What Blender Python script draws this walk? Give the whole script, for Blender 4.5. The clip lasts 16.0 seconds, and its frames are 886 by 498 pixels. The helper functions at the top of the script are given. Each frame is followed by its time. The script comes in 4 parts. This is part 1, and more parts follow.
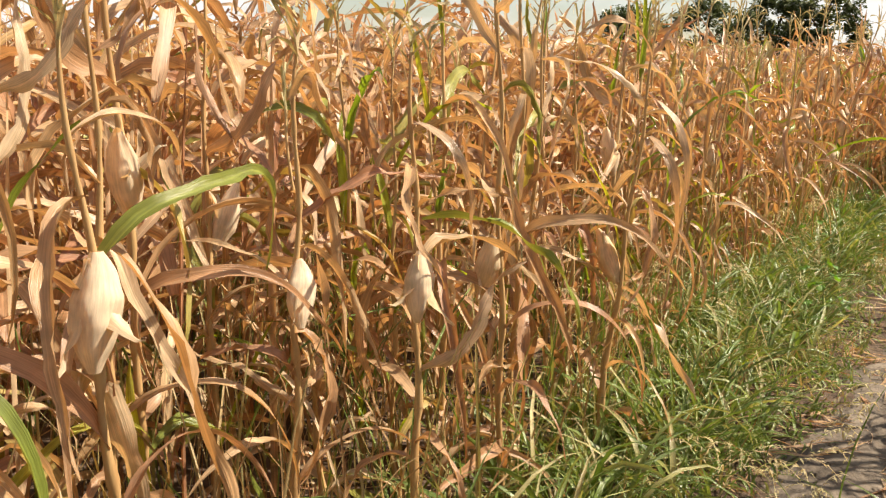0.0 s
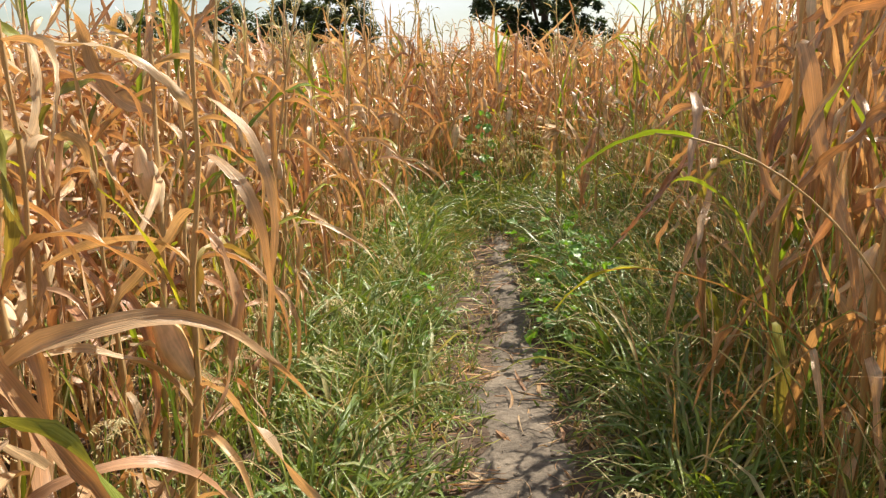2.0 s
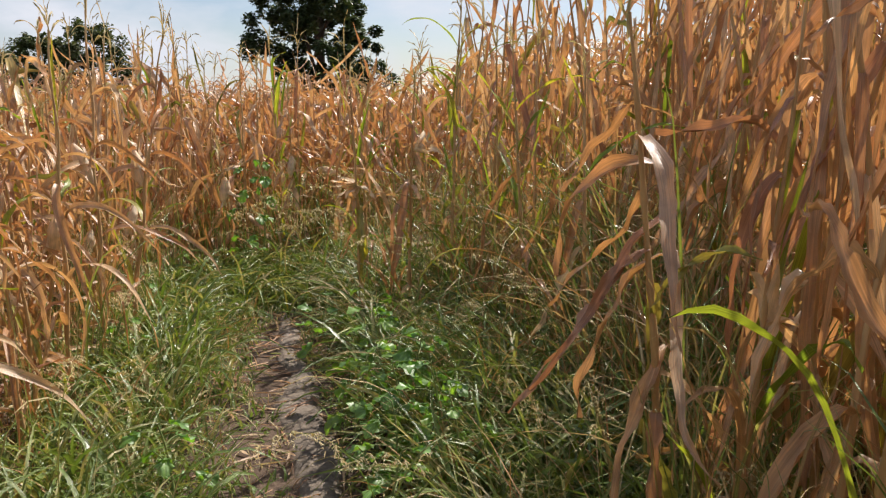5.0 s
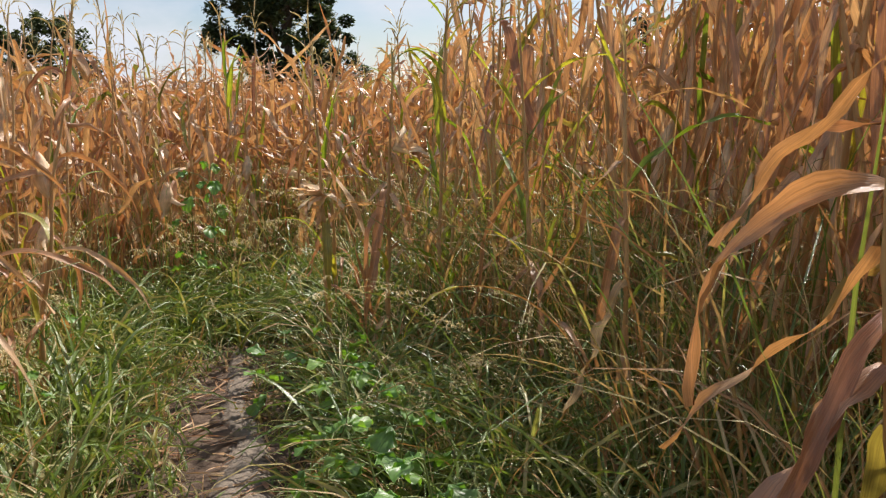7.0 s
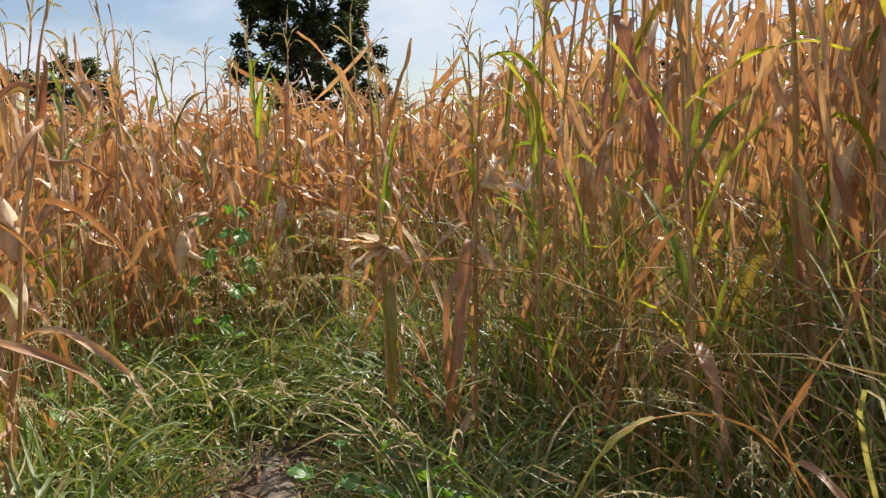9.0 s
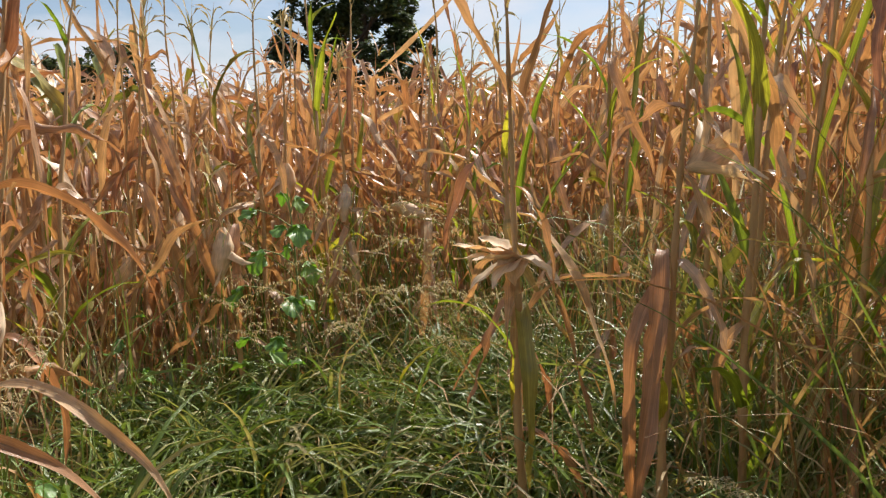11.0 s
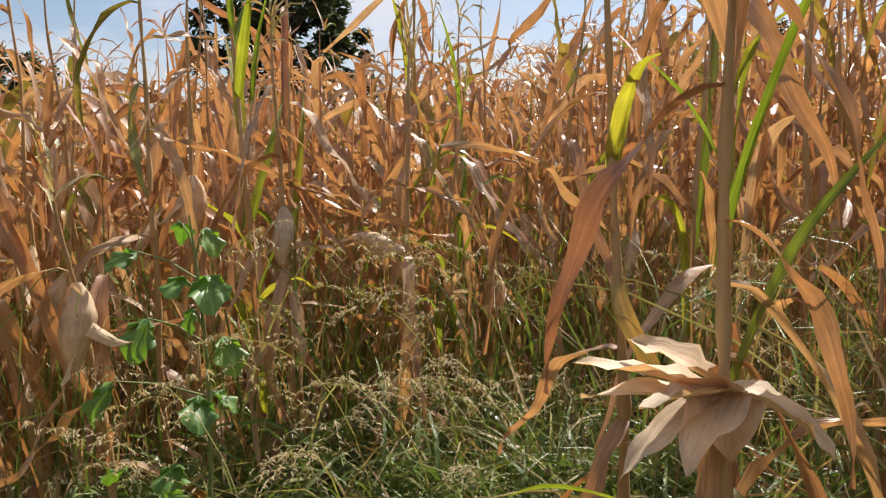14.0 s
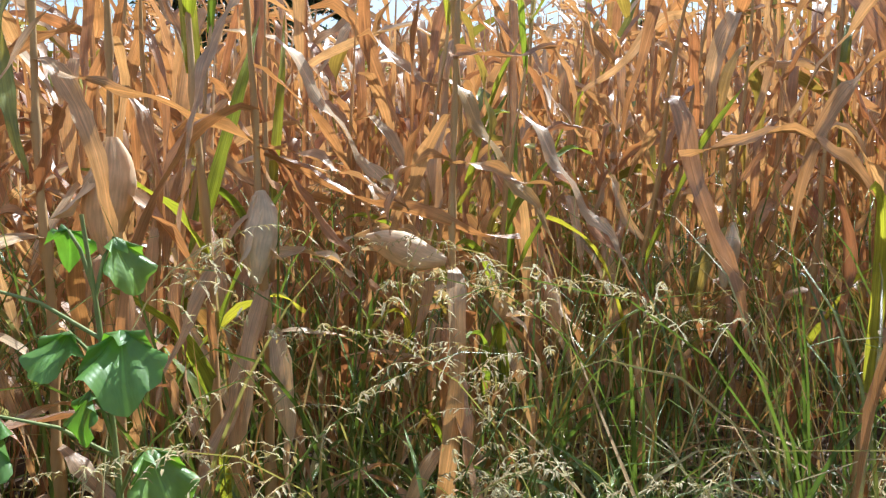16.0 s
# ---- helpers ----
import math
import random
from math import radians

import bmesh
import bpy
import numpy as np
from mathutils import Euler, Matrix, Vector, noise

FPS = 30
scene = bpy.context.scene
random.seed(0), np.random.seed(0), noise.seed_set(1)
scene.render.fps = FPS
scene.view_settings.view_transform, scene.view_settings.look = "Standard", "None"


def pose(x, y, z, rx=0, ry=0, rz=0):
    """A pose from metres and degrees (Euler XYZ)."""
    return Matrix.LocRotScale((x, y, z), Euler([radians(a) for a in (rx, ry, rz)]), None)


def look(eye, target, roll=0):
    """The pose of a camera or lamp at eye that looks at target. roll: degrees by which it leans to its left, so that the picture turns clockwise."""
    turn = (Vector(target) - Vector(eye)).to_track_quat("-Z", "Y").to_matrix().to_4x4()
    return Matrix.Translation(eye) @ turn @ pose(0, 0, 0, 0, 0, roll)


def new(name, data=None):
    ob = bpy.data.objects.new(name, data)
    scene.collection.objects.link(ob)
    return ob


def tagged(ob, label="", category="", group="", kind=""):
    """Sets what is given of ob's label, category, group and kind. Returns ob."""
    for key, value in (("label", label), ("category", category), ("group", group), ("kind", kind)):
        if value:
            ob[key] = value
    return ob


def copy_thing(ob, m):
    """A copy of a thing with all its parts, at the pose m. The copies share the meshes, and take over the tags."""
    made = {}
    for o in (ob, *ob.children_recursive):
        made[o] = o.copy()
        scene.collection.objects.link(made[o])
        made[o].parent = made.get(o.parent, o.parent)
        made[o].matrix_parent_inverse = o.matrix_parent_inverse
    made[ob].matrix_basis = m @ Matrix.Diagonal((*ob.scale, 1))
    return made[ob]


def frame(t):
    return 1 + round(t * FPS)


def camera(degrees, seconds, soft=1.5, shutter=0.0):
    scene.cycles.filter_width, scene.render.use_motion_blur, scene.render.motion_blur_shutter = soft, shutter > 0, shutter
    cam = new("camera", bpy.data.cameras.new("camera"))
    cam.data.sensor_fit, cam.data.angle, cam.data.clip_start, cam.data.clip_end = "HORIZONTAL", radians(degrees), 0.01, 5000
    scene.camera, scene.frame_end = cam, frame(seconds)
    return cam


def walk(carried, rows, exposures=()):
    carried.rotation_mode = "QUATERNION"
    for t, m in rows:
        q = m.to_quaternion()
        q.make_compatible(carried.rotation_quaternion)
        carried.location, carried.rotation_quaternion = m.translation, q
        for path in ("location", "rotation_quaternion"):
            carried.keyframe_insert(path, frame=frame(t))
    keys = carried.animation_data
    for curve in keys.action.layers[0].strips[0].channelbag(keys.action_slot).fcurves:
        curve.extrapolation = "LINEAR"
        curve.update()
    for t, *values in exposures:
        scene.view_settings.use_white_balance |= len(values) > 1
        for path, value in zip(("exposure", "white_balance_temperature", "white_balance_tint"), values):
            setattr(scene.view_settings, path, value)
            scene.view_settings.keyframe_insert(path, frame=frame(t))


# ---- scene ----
cam = camera(54.3, 16.0, soft=1.25)
METRES, EYE, TILT, LEAN, TURN = 8.0, 1.42, -12.5, -1.5, 0.0
ROWS = [
    (0.0, 0.0, 0.0, 0.0, 0.0, 0.0, -0.0),
    (0.5, 0.0014, 0.0334, 0.0042, -5.84, -0.7, 0.65),
    (1.0, 0.0028, 0.0659, 0.009, -13.84, -1.35, 3.53),
    (1.5, 0.0044, 0.0964, 0.0127, -22.77, -2.68, 3.62),
    (2.0, 0.0249, 0.1248, 0.0193, -28.96, -1.75, 8.57),
    (2.5, 0.0421, 0.1489, 0.0238, -37.47, -1.08, 11.78),
    (3.0, 0.0543, 0.1802, 0.0282, -44.72, -1.38, 12.17),
    (3.5, 0.0725, 0.2088, 0.0298, -44.92, -1.28, 10.2),
    (4.0, 0.0887, 0.2329, 0.0364, -43.09, -0.89, 9.73),
    (6.5, 0.1804, 0.349, 0.055, -45.64, -1.79, 11.01),
    (7.0, 0.2007, 0.37, 0.0592, -45.67, -1.78, 10.68),
    (7.5, 0.2181, 0.3991, 0.0645, -45.98, -0.61, 10.72),
    (8.0, 0.2372, 0.4238, 0.0671, -46.73, 0.14, 10.74),
    (8.5, 0.2581, 0.4491, 0.0724, -44.48, 0.87, 11.38),
    (9.0, 0.2726, 0.4836, 0.077, -43.86, 0.86, 11.67),
    (9.5, 0.2891, 0.5135, 0.0793, -43.07, 0.8, 11.34),
    (12.0, 0.3609, 0.6535, 0.1016, -41.57, 0.77, 10.82),
    (12.5, 0.3772, 0.6737, 0.1044, -44.04, 0.45, 11.05),
    (13.0, 0.3952, 0.6906, 0.1112, -43.52, 3.45, 11.85),
    (13.5, 0.4071, 0.7107, 0.1115, -42.85, 3.3, 11.88),
    (14.0, 0.4242, 0.7352, 0.1131, -46.79, 0.92, 11.36),
    (14.5, 0.4455, 0.7622, 0.1183, -48.35, -0.04, 10.42),
    (15.0, 0.4557, 0.7867, 0.1219, -48.19, -0.19, 10.23),
    (15.5, 0.4707, 0.8112, 0.1259, -48.6, -0.62, 7.96),
    (16.0, 0.4951, 0.8327, 0.1296, -49.29, -1.62, 10.58),
]
walk(cam, [(t, pose(0, 0, EYE, TILT, LEAN, TURN) @ pose(METRES * x, METRES * y, METRES * z, 90 + pitch, roll, yaw)) for t, x, y, z, yaw, pitch, roll in ROWS],
     exposures=[(0.0, 0.85, 7300, 14), (2.0, 0.85, 6900, 11), (3.0, 0.42, 6500, 14), (4.0, 0.5, 6400, 17), (9.0, 0.54, 6350, 15), (9.5, 0.68, 6350, 15), (12.0, 0.44, 6350, 16), (12.5, 0.52, 6350, 16), (13.0, 0.42, 6350, 17), (14.0, 0.5, 6350, 17), (14.5, 0.6, 6350, 16), (15.0, 0.6, 6350, 15), (15.5, 0.42, 6400, 13), (16.0, 1.0, 5400, 8)])

# ---- light ----
SUN_AZIMUTH, SUN_ELEVATION = 84.0, 47.0  # degrees, clockwise from the first heading
world = bpy.data.worlds.new("sky")
scene.world = world
world.use_nodes = True
wt = world.node_tree
wt.nodes.clear()


def wnode(kind, **values):
    n = wt.nodes.new(kind)
    for key, value in values.items():
        n.inputs[key].default_value = value
    return n


sky = wt.nodes.new("ShaderNodeTexSky")
sky.sky_type, sky.sun_disc = "NISHITA", False
sky.sun_elevation, sky.sun_rotation = radians(SUN_ELEVATION), radians(SUN_AZIMUTH)
sky.dust_density = 0.8
w_coord = wt.nodes.new("ShaderNodeTexCoord")
w_map = wt.nodes.new("ShaderNodeMapping")
w_map.inputs["Scale"].default_value = (1.0, 1.0, 2.6)
w_noise = wnode("ShaderNodeTexNoise", Scale=3.1, Detail=8.0, Roughness=0.55)
w_ramp = wt.nodes.new("ShaderNodeValToRGB")
w_ramp.color_ramp.elements[0].position, w_ramp.color_ramp.elements[1].position = 0.45, 0.62
w_sky_bg = wnode("ShaderNodeBackground", Strength=0.075)
w_cloud_bg = wnode("ShaderNodeBackground", Color=(0.90, 0.96, 1.0, 1.0), Strength=0.60)
w_mix = wt.nodes.new("ShaderNodeMixShader")
w_out = wt.nodes.new("ShaderNodeOutputWorld")
for a, b in ((w_coord.outputs["Generated"], w_map.inputs[0]), (w_map.outputs[0], w_noise.inputs["Vector"]),
             (w_noise.outputs[0], w_ramp.inputs[0]), (sky.outputs[0], w_sky_bg.inputs[0]), (w_ramp.outputs[0], w_mix.inputs[0]),
             (w_sky_bg.outputs[0], w_mix.inputs[1]), (w_cloud_bg.outputs[0], w_mix.inputs[2]), (w_mix.outputs[0], w_out.inputs[0])):
    wt.links.new(a, b)
sun = new("sun", bpy.data.lights.new("sun", "SUN"))
sun.data.energy, sun.data.angle, sun.data.color = 5.0, radians(0.55), (1.0, 0.93, 0.82)
_a, _e = radians(SUN_AZIMUTH), radians(SUN_ELEVATION)
sun.matrix_world = look((0, 0, 30), (-math.sin(_a) * math.cos(_e), -math.cos(_a) * math.cos(_e), 30 - math.sin(_e)))


# ---- materials ----
def material(name):
    m = bpy.data.materials.new(name)
    m.use_nodes = True
    m.node_tree.nodes.clear()
    return m, m.node_tree


def blade_material(name, stops, through_share, streak=0.35, rough=0.55, gloss=0.3, fibre=60.0, spots=0.25, glow_tint=(1.0, 0.8, 0.5), midrib=0.22, relief=0.004):
    """A thin leaf: hue by piece, fibres along it, blotches, light passing through."""
    m, t = material(name)
    N, Lk = t.nodes.new, t.links.new
    info, geo, uv, obj = N("ShaderNodeObjectInfo"), N("ShaderNodeNewGeometry"), N("ShaderNodeUVMap"), N("ShaderNodeTexCoord")
    add, fr = N("ShaderNodeMath"), N("ShaderNodeMath")
    add.operation, fr.operation = "ADD", "FRACT"
    Lk(info.outputs["Random"], add.inputs[0]), Lk(geo.outputs["Random Per Island"], add.inputs[1]), Lk(add.outputs[0], fr.inputs[0])
    ramp = N("ShaderNodeValToRGB")
    els = ramp.color_ramp.elements
    while len(els) < len(stops):
        els.new(0.5)
    for el, (p, c) in zip(els, stops):
        el.position, el.color = p, (*c, 1)
    Lk(fr.outputs[0], ramp.inputs[0])
    mp = N("ShaderNodeMapping")
    mp.inputs["Scale"].default_value = (fibre / 10, 1.4, 1)
    Lk(uv.outputs[0], mp.inputs[0])
    shift = N("ShaderNodeCombineXYZ")
    mul = N("ShaderNodeMath")
    mul.operation, mul.inputs[1].default_value = "MULTIPLY", 50.0
    Lk(fr.outputs[0], mul.inputs[0]), Lk(mul.outputs[0], shift.inputs[0]), Lk(mul.outputs[0], shift.inputs[1]), Lk(shift.outputs[0], mp.inputs["Location"])
    fib = N("ShaderNodeTexNoise")
    fib.inputs["Scale"].default_value, fib.inputs["Detail"].default_value = 3.0, 4.0
    Lk(mp.outputs[0], fib.inputs["Vector"])
    blot = N("ShaderNodeTexNoise")
    blot.inputs["Scale"].default_value, blot.inputs["Detail"].default_value = 14.0, 5.0
    Lk(obj.outputs["Object"], blot.inputs["Vector"])
    r1, r2 = N("ShaderNodeMapRange"), N("ShaderNodeMapRange")
    for r, lo in ((r1, 1 - streak), (r2, 1 - spots)):
        r.inputs["From Min"].default_value, r.inputs["From Max"].default_value = 0.3, 0.7
        r.inputs["To Min"].default_value, r.inputs["To Max"].default_value = lo, 2 - lo
    Lk(fib.outputs[0], r1.inputs["Value"]), Lk(blot.outputs[0], r2.inputs["Value"])
    both = N("ShaderNodeMath")
    both.operation = "MULTIPLY"
    Lk(r1.outputs[0], both.inputs[0]), Lk(r2.outputs[0], both.inputs[1])
    across, off, dist, ribs, rib = N("ShaderNodeSeparateXYZ"), N("ShaderNodeMath"), N("ShaderNodeMath"), N("ShaderNodeMapRange"), N("ShaderNodeMath")
    off.operation, off.inputs[1].default_value, dist.operation, rib.operation = "SUBTRACT", 0.5, "ABSOLUTE", "MULTIPLY"
    for key, value in (("From Min", 0.03), ("From Max", 0.10), ("To Min", 1.0 + midrib), ("To Max", 1.0)):
        ribs.inputs[key].default_value = value
    Lk(uv.outputs[0], across.inputs[0]), Lk(across.outputs[0], off.inputs[0]), Lk(off.outputs[0], dist.inputs[0]), Lk(dist.outputs[0], ribs.inputs["Value"])
    Lk(both.outputs[0], rib.inputs[0]), Lk(ribs.outputs[0], rib.inputs[1])
    both = rib
    col = N("ShaderNodeVectorMath")
    col.operation = "SCALE"
    Lk(ramp.outputs[0], col.inputs[0]), Lk(both.outputs[0], col.inputs["Scale"])
    bump = N("ShaderNodeBump")
    bump.inputs["Strength"].default_value, bump.inputs["Distance"].default_value = 0.5, relief
    Lk(fib.outputs[0], bump.inputs["Height"])
    bsdf, trans, mix, out = N("ShaderNodeBsdfPrincipled"), N("ShaderNodeBsdfTranslucent"), N("ShaderNodeMixShader"), N("ShaderNodeOutputMaterial")
    bsdf.inputs["Roughness"].default_value, bsdf.inputs["Specular IOR Level"].default_value = rough, gloss
    tint = N("ShaderNodeVectorMath")
    tint.operation, tint.inputs[1].default_value = "MULTIPLY", glow_tint
    Lk(col.outputs[0], bsdf.inputs["Base Color"]), Lk(col.outputs[0], tint.inputs[0]), Lk(tint.outputs[0], trans.inputs[0])
    Lk(bump.outputs[0], bsdf.inputs["Normal"])
    mix.inputs[0].default_value = through_share
    Lk(bsdf.outputs[0], mix.inputs[1]), Lk(trans.outputs[0], mix.inputs[2]), Lk(mix.outputs[0], out.inputs[0])
    return m


def solid_material(name, a, b, scale, rough=0.8, bump_depth=0.003, stretch=(1, 1, 1), gloss=0.25, second=None):
    """An opaque surface with two scales of variation."""
    m, t = material(name)
    N, Lk = t.nodes.new, t.links.new
    obj, mp, n1, n2 = N("ShaderNodeTexCoord"), N("ShaderNodeMapping"), N("ShaderNodeTexNoise"), N("ShaderNodeTexNoise")
    mp.inputs["Scale"].default_value = stretch
    Lk(obj.outputs["Object"], mp.inputs[0])
    n1.inputs["Scale"].default_value, n1.inputs["Detail"].default_value, n1.inputs["Roughness"].default_value = scale, 8.0, 0.65
    n2.inputs["Scale"].default_value, n2.inputs["Detail"].default_value = second or scale / 9, 4.0
    Lk(mp.outputs[0], n1.inputs["Vector"]), Lk(mp.outputs[0], n2.inputs["Vector"])
    half = N("ShaderNodeMath")
    half.operation = "ADD"
    Lk(n1.outputs[0], half.inputs[0]), Lk(n2.outputs[0], half.inputs[1])
    r = N("ShaderNodeMapRange")
    r.inputs["From Min"].default_value, r.inputs["From Max"].default_value = 0.75, 1.25
    Lk(half.outputs[0], r.inputs["Value"])
    mix = N("ShaderNodeMix")
    mix.data_type = "RGBA"
    mix.inputs["A"].default_value, mix.inputs["B"].default_value = (*a, 1), (*b, 1)
    for socket in mix.inputs:
        if socket.name in ("A", "B") and socket.type == "RGBA":
            socket.default_value = (*(a if socket.name == "A" else b), 1)
    Lk(r.outputs[0], mix.inputs[0])
    bump = N("ShaderNodeBump")
    bump.inputs["Strength"].default_value, bump.inputs["Distance"].default_value = 0.8, bump_depth
    Lk(n1.outputs[0], bump.inputs["Height"])
    bsdf, out = N("ShaderNodeBsdfPrincipled"), N("ShaderNodeOutputMaterial")
    bsdf.inputs["Roughness"].default_value, bsdf.inputs["Specular IOR Level"].default_value = rough, gloss
    colour = [o for o in mix.outputs if o.type == "RGBA"][0]
    Lk(colour, bsdf.inputs["Base Color"]), Lk(bump.outputs[0], bsdf.inputs["Normal"]), Lk(bsdf.outputs[0], out.inputs[0])
    return m


DRY = blade_material("dry_corn_leaf", [(0.0, (0.56, 0.37, 0.19)), (0.2, (0.46, 0.26, 0.135)), (0.4, (0.64, 0.47, 0.27)), (0.6, (0.40, 0.20, 0.11)),
                                       (0.8, (0.68, 0.53, 0.34)), (0.91, (0.53, 0.33, 0.15)), (0.95, (0.38, 0.35, 0.09)), (1.0, (0.20, 0.26, 0.05))],
                     0.36, streak=0.26, rough=0.34, gloss=0.55, glow_tint=(1.0, 0.72, 0.40))
GREEN = blade_material("green_corn_leaf", [(0.0, (0.34, 0.37, 0.055)), (0.5, (0.18, 0.27, 0.045)), (1.0, (0.50, 0.44, 0.08))], 0.5, rough=0.4, gloss=0.45, glow_tint=(1.0, 1.0, 0.3))
HUSK = blade_material("dry_husk", [(0.0, (0.82, 0.66, 0.42)), (0.5, (0.84, 0.72, 0.52)), (1.0, (0.80, 0.60, 0.35))], 0.32, streak=0.16, rough=0.55, fibre=45, spots=0.28, glow_tint=(1.0, 0.72, 0.42), midrib=0.0, relief=0.002)
GRASS = blade_material("green_grass", [(0.0, (0.11, 0.175, 0.035)), (0.3, (0.185, 0.255, 0.06)), (0.6, (0.125, 0.20, 0.045)), (0.8, (0.29, 0.32, 0.10)), (1.0, (0.50, 0.42, 0.21))],
                       0.35, rough=0.3, gloss=0.65, glow_tint=(1.0, 1.0, 0.45))
STRAW = blade_material("dry_grass", [(0.0, (0.50, 0.38, 0.19)), (0.4, (0.40, 0.22, 0.10)), (0.7, (0.28, 0.28, 0.10)), (1.0, (0.60, 0.48, 0.28))], 0.3, rough=0.5, glow_tint=(1.0, 0.8, 0.45))
SEED = blade_material("seed_heads", [(0.0, (0.55, 0.42, 0.22)), (0.5, (0.50, 0.46, 0.24)), (1.0, (0.66, 0.55, 0.34))], 0.3, rough=0.5, glow_tint=(1.0, 0.85, 0.5))
WEED = blade_material("weed_leaf", [(0.0, (0.13, 0.26, 0.06)), (0.5, (0.17, 0.33, 0.075)), (1.0, (0.24, 0.38, 0.10))], 0.44, streak=0.06, rough=0.4, gloss=0.7, spots=0.3, fibre=20.0, glow_tint=(1.1, 1.2, 0.25), midrib=0.45)
STALK = solid_material("corn_stalk", (0.36, 0.20, 0.08), (0.60, 0.42, 0.20), 30.0, 0.55, 0.002, (1, 1, 0.12), 0.4)
STEM = solid_material("weed_stem", (0.16, 0.22, 0.07), (0.28, 0.30, 0.12), 40.0, 0.6, 0.001, (1, 1, 0.2))
SOIL = solid_material("field_soil", (0.06, 0.04, 0.028), (0.15, 0.105, 0.07), 26.0, 0.95, 0.02)
DIRT = solid_material("path_dirt", (0.09, 0.073, 0.056), (0.26, 0.215, 0.163), 34.0, 0.95, 0.012, second=3.0)
BARK = solid_material("bark", (0.05, 0.04, 0.03), (0.13, 0.10, 0.07), 12.0, 0.9, 0.02, (1, 1, 0.25))
CROWN = blade_material("tree_leaf", [(0.0, (0.045, 0.07, 0.03)), (0.5, (0.065, 0.095, 0.036)), (1.0, (0.09, 0.12, 0.05))], 0.2, rough=0.45, gloss=0.4, glow_tint=(0.9, 1.0, 0.4))
FAR = blade_material("far_bush_leaf", [(0.0, (0.06, 0.085, 0.03)), (0.5, (0.085, 0.11, 0.04)), (1.0, (0.14, 0.14, 0.06))], 0.2, rough=0.5, glow_tint=(0.9, 1.0, 0.4))


# ---- mesh helpers ----
def rng_of(seed):
    return np.random.RandomState(seed)


def mesh_of(name, verts, quads, uv=None, mat=None, smooth=True):
    me = bpy.data.meshes.new(name)
    verts, quads = np.asarray(verts, np.float32).reshape(-1, 3), np.asarray(quads, np.int32).reshape(-1, 4)
    me.vertices.add(len(verts)), me.loops.add(quads.size), me.polygons.add(len(quads))
    me.vertices.foreach_set("co", verts.ravel())
    me.loops.foreach_set("vertex_index", quads.ravel())
    me.polygons.foreach_set("loop_start", np.arange(0, quads.size, 4, dtype=np.int32))
    if uv is not None:
        layer = me.uv_layers.new(name="UVMap")
        layer.data.foreach_set("uv", np.asarray(uv, np.float32).reshape(-1, 2)[quads.ravel()].ravel())
    me.polygons.foreach_set("use_smooth", np.full(len(quads), smooth))
    me.update(calc_edges=True)
    if mat:
        me.materials.append(mat)
    return me


def grid_quads(count, rows, cols):
    i, j = np.meshgrid(np.arange(rows - 1), np.arange(cols - 1), indexing="ij")
    q = np.stack([i * cols + j, i * cols + j + 1, (i + 1) * cols + j + 1, (i + 1) * cols + j], -1).reshape(-1, 4)
    return (q[None] + (np.arange(count) * rows * cols)[:, None, None]).reshape(-1, 4)


def col(v, n):
    return np.broadcast_to(np.asarray(v, float), (n,))[:, None]


def strips(r, base, az, length, width, up0, up1, twist=0.0, swirl=0.0, wave=0.0, fold=0.25, seg=6, cross=3, late=1.0, neck=0.35, tip=2.2, kink=0.0):
    """Ribbons that rise at up0 and bend to up1 (radians); returns points, quads and uv."""
    base = np.asarray(base, float).reshape(-1, 3)
    n = len(base)
    s = np.linspace(0, 1, seg + 1)[None]
    th = col(up0, n) + (col(up1, n) - col(up0, n)) * s ** col(late, n)
    a = col(az, n) + col(swirl, n) * s
    if kink:
        th = th + np.cumsum(r.normal(0, kink, th.shape), 1)
        a = a + np.cumsum(r.normal(0, kink, a.shape), 1)
    d = col(length, n) / seg
    t = np.stack([np.cos(th) * np.cos(a), np.cos(th) * np.sin(a), np.sin(th)], -1)
    p = base[:, None] + np.concatenate([np.zeros((n, 1, 3)), np.cumsum((t[:, :-1] + t[:, 1:]) / 2 * d[..., None], 1)], 1)
    side = np.stack([-np.sin(a), np.cos(a), 0 * a], -1)
    nor = np.cross(t, side)
    ang = col(twist, n) * s
    if kink:
        ang = ang + np.cumsum(r.normal(0, 1.6 * kink, ang.shape), 1)
    ang = ang[..., None]
    side, nor = side * np.cos(ang) + nor * np.sin(ang), nor * np.cos(ang) - side * np.sin(ang)
    w = col(width, n) / 2 * (1 + r.uniform(-1, 1, s.shape if not kink else th.shape) * min(0.3, 1.5 * kink)) * np.minimum(1, neck + 3.2 * s) * np.clip(1 - s ** tip, 0.02, 1)
    c = np.linspace(-1, 1, cross)[None, None, :, None]
    ph, k = r.uniform(0, 6.3, (n, 1)), r.uniform(7, 15, (n, 1))
    rip = np.sin(k * s + ph)[..., None, None] * col(wave, n)[..., None, None] * c * np.abs(c)
    rip2 = np.sin(1.7 * k * s + 2 * ph)[..., None, None] * col(wave, n)[..., None, None] * np.abs(c)
    v = p[:, :, None] + side[:, :, None] * c * w[..., None, None] + nor[:, :, None] * (np.abs(c) * fold * w[..., None, None] + (rip + rip2) * np.minimum(1, s * 4)[..., None, None])
    uv = np.stack(np.broadcast_arrays((c[..., 0] + 1) / 2, np.broadcast_to(s[..., None], (n, seg + 1, 1))), -1)
    return v.reshape(-1, 3), grid_quads(n, seg + 1, cross), uv.reshape(-1, 2)


